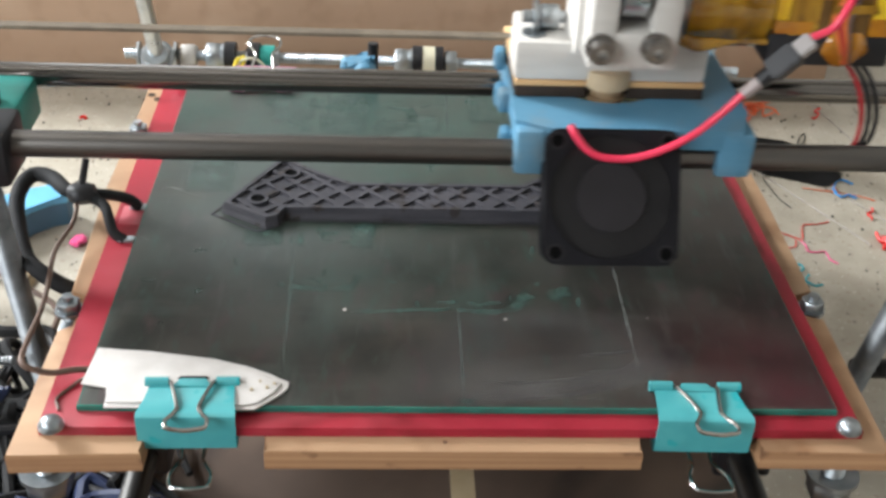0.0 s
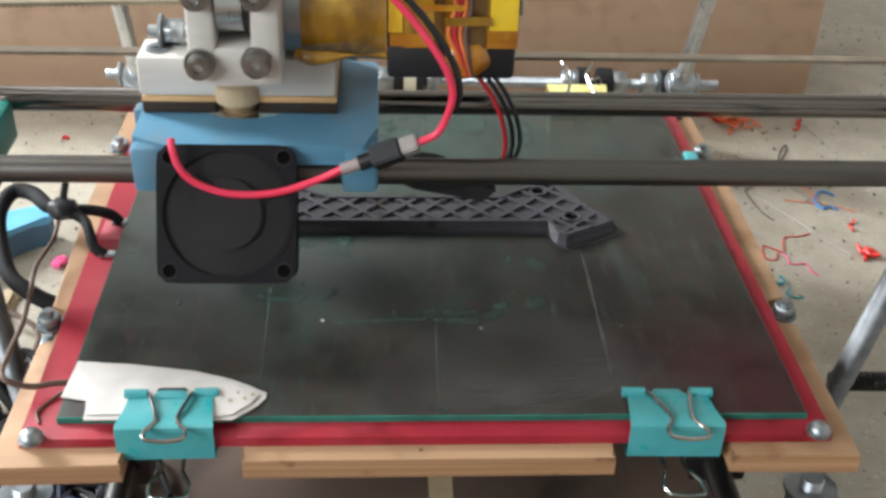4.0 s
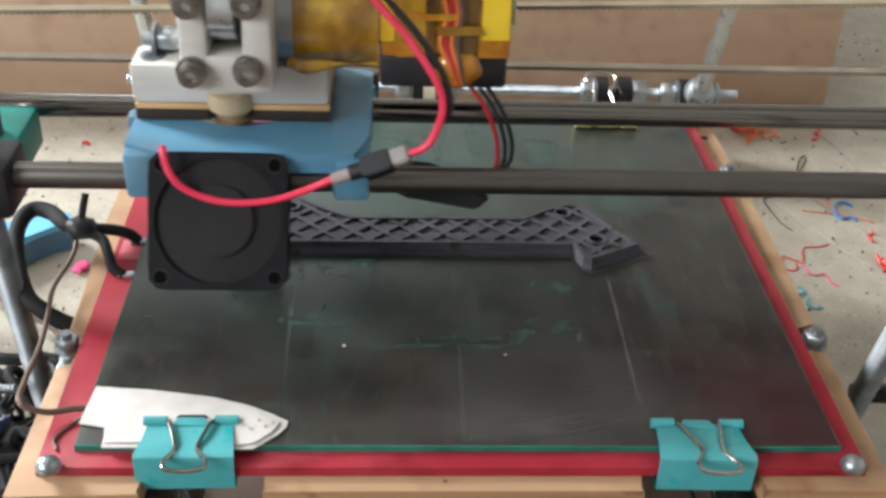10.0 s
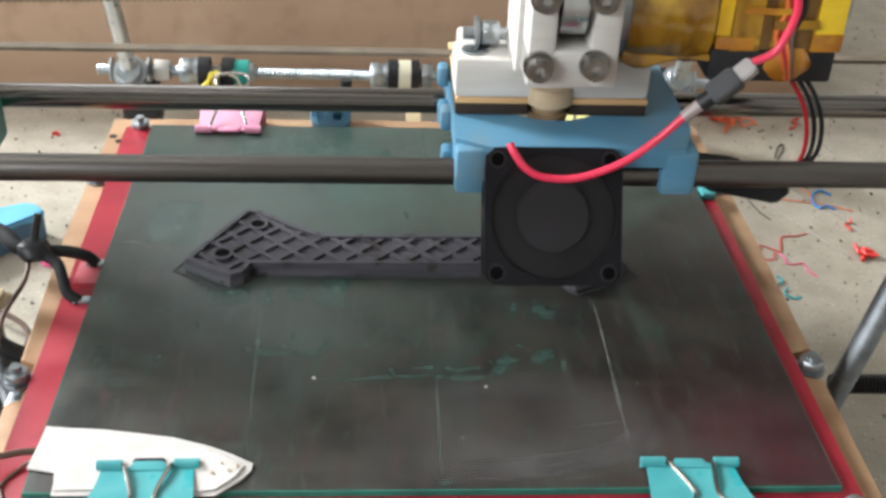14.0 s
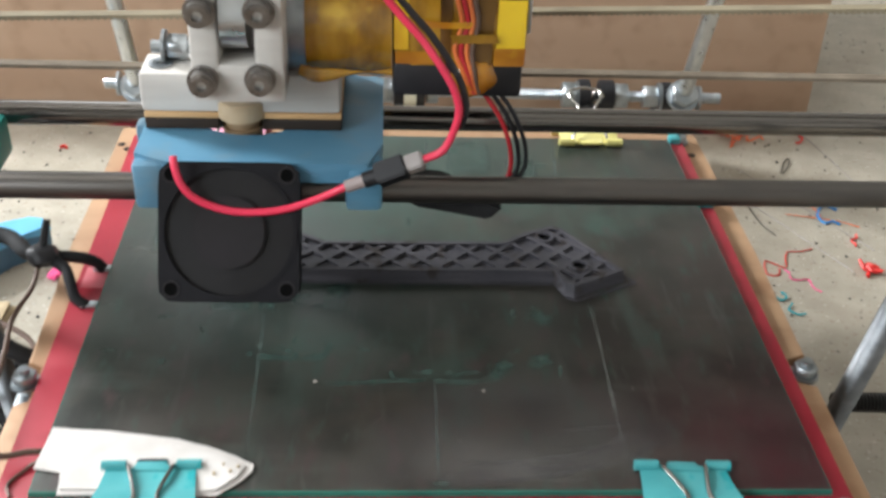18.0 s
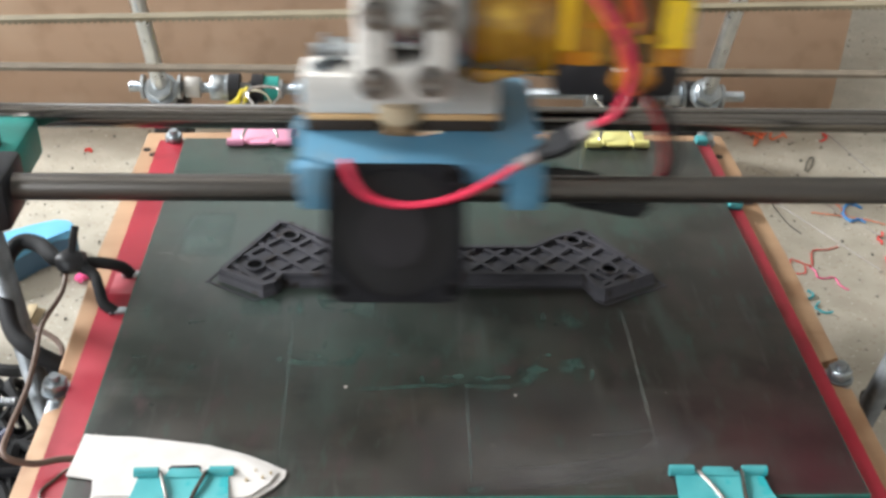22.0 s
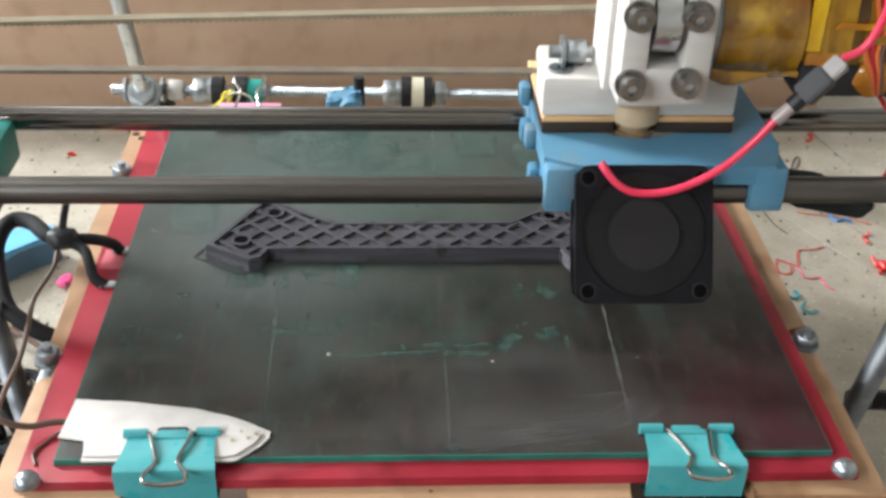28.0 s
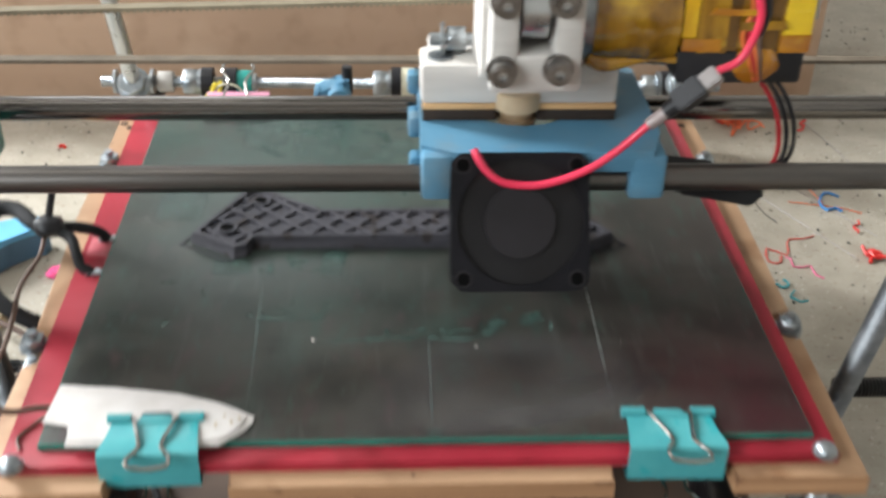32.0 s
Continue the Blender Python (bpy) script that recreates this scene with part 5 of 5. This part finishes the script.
def fan(c):
    """A 40 mm fan that leans back to blow at the nozzle; built about its centre, front face at y = 0."""
    tilt = mm(-1.8, -17.2, 38.7, -30)
    n, half, r = 48, 19.6, 18.4

    def sq(a):
        k = min(half / max(abs(math.cos(a)), abs(math.sin(a))), half * 1.31)
        return k * math.cos(a), k * math.sin(a)

    bm = B()
    loops = []
    for y, kind in ((0, 0), (0, 1), (2.6, 1), (2.6, 2), (7.2, 2), (7.2, 1), (9.6, 1), (9.6, 0)):
        row = []
        for i in range(n):
            a = 2 * math.pi * (i + 0.5) / n
            p = (r * math.cos(a), r * math.sin(a)) if kind == 0 else sq(a) if kind == 1 else (19.6 * math.cos(a), 19.6 * math.sin(a))
            row.append(bm.verts.new((p[0], y, p[1])))
        loops.append(row)
    for a, b in zip(loops, loops[1:] + loops[:1]):
        for i in range(n):
            bm.faces.new((a[i], a[(i + 1) % n], b[(i + 1) % n], b[i]))
    frame_ob = part("fan_frame", bm, FAN_BLACK, c, "black square fan frame", at=tilt)
    for sx in (-1, 1):
        for sz in (-1, 1):
            bm = B()
            ring(bm, (16 * sx, -0.3, 16 * sz), (16 * sx, 0.1, 16 * sz), 1.9, 2.5, 18)
            part("screw_boss", bm, HUB, frame_ob)
            # flush black disc in place of a shaded screw hole
            bm = B()
            cyl(bm, (16 * sx, -0.1, 16 * sz), (16 * sx, 0.05, 16 * sz), 1.9, 16)
            part("screw_hole", bm, HOLE_SHADE, frame_ob)
    bm = B()
    ring(bm, (0, -0.3, 0), (0, 0.2, 0), 17.9, 19.0, 48)
    part("fan_rim", bm, FAN_BLACK, frame_ob)
    bm = B()
    cyl(bm, (0, -0.2, 0), (0, 9, 0), 10.4, 40)
    bmesh.ops.bevel(bm, geom=list(bm.edges), offset=0.5, segments=2, affect="EDGES")
    hub = part("fan_rotor", bm, HUB, c, "dark grey fan hub", at=tilt)
    bm = B()
    ring(bm, (0, 1.2, 0), (0, 1.6, 0), 10.2, 18.45, 44)
    part("blade_disc", bm, BLADE, hub, "black spinning fan blades")


LEAD_PIVOT = Vector((-14.5, -9.5, 58.5))
LEAD_END = Vector((53.6, -14.0, 61.2)) - LEAD_PIVOT
LEAD, SUPPLY = [], []


def wiring(c):
    y = -14.0
    piv = Matrix.Translation(LEAD_PIVOT * MM)
    rel = lambda pts: [Vector(p) - LEAD_PIVOT for p in pts]
    bm = B()
    tube(bm, rel([(-16.2, -11.5, 59.4), (-15.9, y + 1, 57.2), (-14.4, y, 52.2), (-11, y - 0.5, 48), (-4, y - 0.5, 44.6), (4, y - 0.5, 43.6), (13.6, y - 0.5, 44.7), (23.2, y, 48), (32.2, y, 52.6)]), 1.1, 10)
    lead = part("fan_lead", bm, RED_WIRE, c, "bright red fan wire", at=piv)
    LEAD.append(lead)
    d0 = Vector((30.7, y, 51.7)) - LEAD_PIVOT
    d = (LEAD_END - d0).normalized()
    for name, a, b, r, mtl, seg, lab in (("shrink_tube", 0, 6, 1.8, SMOKE, 14, "smoky shrink tube"), ("plug", 5.5, 9.5, 2.3, BLACK, 12, ""), ("plug_housing", 9.2, 18, 3.4, BLACK, 4, "black square plug housing"),
                                         ("plug_collar", 17.6, 23, 2.6, CREAMY, 4, "greyish plug collar")):
        bm = B()
        v = cyl(bm, d0 + d * a, d0 + d * b, r * (1.25 if seg == 4 else 1), seg)
        if seg == 4:
            bmesh.ops.bevel(bm, geom=list({e for q in v for e in q.link_edges}), offset=0.5, segments=2, affect="EDGES")
        part(name, bm, mtl, lead, lab)
    end = LEAD_END + LEAD_PIVOT
    bm = B()
    tube(bm, [end - d * 2, end + d * 3.5 + Vector((0, 0, 0.6)), (59.6, y, 68.5), (61, y, 75), (59.6, y, 81), (56.7, y, 86.5), (51, y + 1, 94.5), (44.2, y + 2, 102), (38, y + 3, 110), (30, y + 8, 121)], 1.1, 10)
    SUPPLY.append(part("supply_wire", bm, RED_WIRE, c, "bright red supply wire"))
    bm = B()
    tube(bm, [(61.6, y + 1.2, 70), (62.9, y + 1.0, 75.5), (61.6, y + 0.8, 82), (58.6, y + 0.8, 88), (52.9, y + 1.8, 96), (46.1, y + 2.8, 103.5), (39.9, y + 3.8, 111.5), (32, y + 9, 122)], 1.0, 8)
    SUPPLY.append(part("supply_wire", bm, BLACK, c, "black supply wire"))
    for k, mtl in enumerate((DARK_RED, BLACK, BLACK)):
        bm = B()
        o = k * 2.3
        tube(bm, [(64 + o * 0.3, 20, 74), (70 + o, 14, 68), (75.5 + o, 13, 60), (79 + o, 14, 50), (79.5 + o * 0.8, 15, 41), (76, 16, 34), (70, 16, 29)], 0.72, 8)
        part("heater_wire", bm, mtl, c, "heater wire")
    bm = B()
    v0 = [bm.verts.new(q) for q in ((42, 11, 42), (60, 11, 39.5), (78.5, 12, 30.5), (74, 12, 25.5), (52, 11, 31), (42, 11, 35))]
    v1 = [bm.verts.new(q) for q in ((42, 22, 40), (60, 21, 38.5), (77.5, 18, 30), (73, 18, 26), (52, 21, 30), (42, 22, 34))]
    bm.faces.new(v0)
    bm.faces.new(v1[::-1])
    for k in range(6):
        bm.faces.new((v0[k], v1[k], v1[(k + 1) % 6], v0[(k + 1) % 6]))
    bmesh.ops.bevel(bm, geom=list(bm.edges), offset=1.0, segments=2, affect="EDGES")
    part("taped_cable", bm, BLACK_MATT, c, "black taped cable end")


# ---- clutter on the table ----
def squiggle(name, label, material, x, y, size, n, r, seed, flat=0.25, group="filament scraps"):
    rng = random.Random(seed)
    t = thing(name, label, "scrap", group, pose(x * MM, y * MM, 0))
    bm = B()
    p = [Vector((0, 0, 1.2))]
    a = rng.uniform(0, 6.28)
    for i in range(n):
        a += rng.uniform(-1.3, 1.3)
        q = p[-1] + Vector((math.cos(a), math.sin(a), 0)) * size
        q.z = max(r, 0.4 + abs(rng.gauss(0, flat * size)))
        p.append(q)
    c = sum(p, Vector()) / len(p)
    tube(bm, [(q.x - c.x, q.y - c.y, max(r * 0.9, q.z)) for q in p], r, 6, 2)
    part("strand", bm, material, t)
    return t


def kinked(label, material, r, pts):
    """A strand lying flat on the board, with sharp kinks."""
    x, y = pts[0]
    t = thing("filament_scrap", label, "scrap", "filament scraps", pose(x * MM, y * MM, 0))
    bm = B()
    tube(bm, [(px - x, py - y, r + 0.25 * (k % 2)) for k, (px, py) in enumerate(pts)], r, 6, 2)
    part("strand", bm, material, t)


def clump(name, label, material, x, y, size, n, r, seed):
    rng = random.Random(seed)
    t = thing(name, label, "scrap", "filament scraps", pose(x * MM, y * MM, 0))
    for k in range(4):
        bm = B()
        p = []
        for i in range(n):
            p.append((rng.gauss(0, size), rng.gauss(0, size), r + abs(rng.gauss(0, size * 0.45))))
        tube(bm, p, r, 6, 4)
        part("strand", bm, material, t)


def clutter():
    clump("red_clump", "tangled red filament clump on the laminate board", SCRAP["red"], 214, 142, 2.0, 9, 0.85, 3)
    kinked("thin red filament kinked into loops", SCRAP["red"], 0.3, [(192, 159), (185, 156), (179, 156), (176, 149), (174, 142), (166, 148), (164, 137), (169, 136), (171, 142)])
    kinked("thin pink filament zigzag on the board", SCRAP["pink"], 0.32, [(173, 141), (174.5, 138), (174, 133), (178, 132), (182, 133), (182, 126), (185, 123)])
    kinked("bent blue filament piece on the board", SCRAP["blue"], 0.62, [(216, 195), (212, 199), (208, 197), (204, 188), (206, 182), (210, 184), (213, 181)])
    kinked("thin orange filament thread on the board", SCRAP["orange"], 0.26, [(189, 191), (202, 187.5), (215, 184), (222, 179)])
    kinked("thin dark wire loop on the board", SCRAP["dark"], 0.3, [(199, 234), (204, 246), (208, 250), (206, 243), (200, 233)])
    kinked("thin grey wire on the board", SCRAP["dark"], 0.25, [(177, 204), (172, 201), (172, 195), (174, 179), (178, 171)])
    clump("orange_clump", "tangled orange filament clump on the laminate board", SCRAP["orange"], 186, 279, 5.5, 12, 0.5, 5)
    clump("red_clump", "small red filament clump on the board", SCRAP["red"], 179, 279, 1.8, 7, 0.8, 8)
    squiggle("filament_scrap", "short red filament piece on the board", SCRAP["red"], 222, 274, 3.4, 5, 0.6, 25, 0.2)
    squiggle("filament_scrap", "short red filament piece on the board", SCRAP["red"], 215, 166, 2.6, 5, 0.5, 27, 0.2)
    squiggle("filament_scrap", "small teal filament curl on the board", SCRAP["teal"], 163, 118, 2.6, 6, 0.6, 31, 0.2)
    squiggle("filament_scrap", "small teal filament curl on the board", SCRAP["teal"], 168, 108, 2.6, 5, 0.5, 33, 0.2)
    squiggle("filament_scrap", "pale orange thread on the board", SCRAP["orange"], 196, 203, 8, 5, 0.3, 41, 0.05)
    clump("pink_clump", "bright pink filament lump on the board", SCRAP["pink"], -154, 131, 1.5, 7, 1.3, 43)
    squiggle("filament_scrap", "short red filament piece on the board", SCRAP["red"], -180, 252, 1.4, 4, 0.8, 45, 0.3)
    for i, (k, x, y) in enumerate((("red", 12, 262), ("blue", 24, 266), ("red", 40, 258), ("blue", 62, 264), ("teal", 78, 260), ("red", 90, 264), ("green", -96, 258), ("blue", -88, 262), ("red", -14, 262), ("blue", 106, 258), ("red", 118, 256), ("blue", 58, 274))):
        squiggle("filament_scrap", k + " filament scrap behind the bed", SCRAP[k], x, y, 2.8, 7, 0.7, 50 + i, 0.4)
    for i, (a, b) in enumerate((((150, 245), (205, 140)), ((176, 238), (222, 158)), ((222, 292), (236, 222)))):
        t = thing("grey_thread", "thin grey thread lying on the board", "thread", "threads")
        bm = B()
        tube(bm, [(a[0], a[1], 0.3), (a[0] * 0.5 + b[0] * 0.5 + 0.6, a[1] * 0.5 + b[1] * 0.5, 0.3), (b[0], b[1], 0.3)], 0.2, 6, 5)
        part("strand", bm, CREAMY, t)
    # blue plastic tool handle and clutter at the left
    t = thing("blue_handle", "light blue moulded plastic handle lying on the board", "tool", m=pose(-0.170, 0.143, 0))
    bm = B()
    top = [(-50, -32), (-21, -22), (-11, -14), (-5, -5), (2, 1.5), (8, 4), (9.5, 9), (5, 14), (-1, 15), (-11, 9), (-18, 3), (-30, -3), (-50, -12)]
    prism(bm, top, 11.5, 15, 1.2)
    part("handle_top", bm, LIGHT_BLUE, t)
    # the side's shade is put into its darker blue
    bm = B()
    prism(bm, offset_poly(top, 0.4), 0.2, 11.5)
    part("handle_side", bm, BLUE_SHADED, t, "shaded side of the light blue handle")
    t = thing("paper_strip", "curled tan paper strip on the board", "paper strip", m=pose(-0.1690, 0.097, 0))
    bm = B()
    for k, (w, a) in enumerate(((3.2, 0), (2.4, 25))):
        v = box(bm, -w / 2, w / 2, -11, 11, 0.3 + k * 1.5, 1.1 + k * 2.0, 0.3)
        turned(bm, [q for q in bm.verts if q.is_valid][-24:], Matrix.Rotation(radians(-14 + a), 4, "Z"))
    part("strip", bm, TAN_BELT, t)
    t = thing("cable_bundle", "tangled dark cables beside the printer", "cables")
    for k, (mtl, pts) in enumerate(((BLACK_MATT, [(-240, 110, 20), (-200, 90, 30), (-165, 40, 20), (-150, -20, 6), (-190, -60, 4)]),
                                    (BLACK_MATT, [(-230, 60, 6), (-180, 30, 12), (-150, 10, 16), (-140, -40, 8), (-160, -90, 4)]),
                                    (BLACK_MATT, [(-210, 80, 4), (-170, 60, 6), (-150, 62, 4), (-146, 50, 3)]),
                                    (DARK_RED, [(-220, 20, 4), (-175, 0, 10), (-150, -30, 6), (-158, -70, 4)]),
                                    (BROWN_WIRE, [(-205, 120, 4), (-170, 90, 8), (-148, 70, 5), (-160, 20, 4), (-175, -30, 4)]))):
        bm = B()
        tube(bm, pts, 2.6 if mtl is BLACK_MATT else 1.2, 8)
        part("cable", bm, mtl, t)
    t = thing("cable_tangle", "tangled black and dark blue cables under the bed corner", "cables")
    rng = random.Random(31)
    for k in range(44):
        x, y, h = rng.uniform(-190, -120), rng.uniform(-75, 20), rng.uniform(3, 26)
        p = [(x - 60, y + rng.uniform(-20, 30), 2.5)]
        for i in range(5):
            p.append((x + rng.gauss(0, 14) + i * 7, y + rng.gauss(0, 16), max(2.6, h * rng.uniform(0.3, 1.0))))
        p.append((min(-84, p[-1][0] + 26), p[-1][1] - rng.uniform(5, 30), 2.6))
        bm = B()
        tube(bm, p, rng.choice((1.3, 1.9, 2.5)), 8)
        part("cable", bm, (BLACK_MATT, BLACK_MATT, NAVY_CABLE, BLACK)[k % 4], t, "dark blue cable" if k % 4 == 2 else "")
    bm = B()
    rng = random.Random(99)
    for i in range(850):
        x, y = (rng.uniform(-300, -120), rng.uniform(100, 300)) if i % 3 == 0 else (rng.uniform(125, 420), rng.uniform(100, 520))
        s = rng.uniform(0.3, 0.95)
        box(bm, x, x + s, y, y + s * rng.uniform(0.6, 2), 0.02, s * 0.7)
    tagged(part("crumbs", bm, SCRAP["dark"], smooth=False), "scattered dark crumbs on the laminate board", "crumbs", "", "stuff")


room()
boards()
printer_frame()
bed()
glass()
printed_arm()
tissue()
clips()
carriage()
clutter()


def lift(x):
    """Degrees by which the fan lead is drawn up as the carriage goes to the right."""
    return max(-1.0, 0.232 * (x + 54))


def drawn(x):
    """Millimetres by which the same pull shifts the lead sideways."""
    return Vector((1.4 * min(1, max(0, (x + 54) / 92)), 0, 0))


def motions():
    for ob in RIDES_BED:
        walk(ob, [(t, pose(0, y * MM, Z0)) for t, y in BED_ROWS])
    for ob in LEAD:
        walk(ob, [(t, Matrix.Translation((LEAD_PIVOT + drawn(x)) * MM) @ pose(0, 0, 0, 0, -lift(x), 0)) for t, x in CARRIAGE_ROWS])
    for ob in SUPPLY:
        walk(ob, [(t, Matrix.Translation((pose(0, 0, 0, 0, -lift(x), 0) @ LEAD_END - LEAD_END + drawn(x)) * MM)) for t, x in CARRIAGE_ROWS])
    for ob in RIDES_CARRIAGE:
        walk(ob, [(t, pose(x * MM, 0, Z0)) for t, x in CARRIAGE_ROWS])


motions()
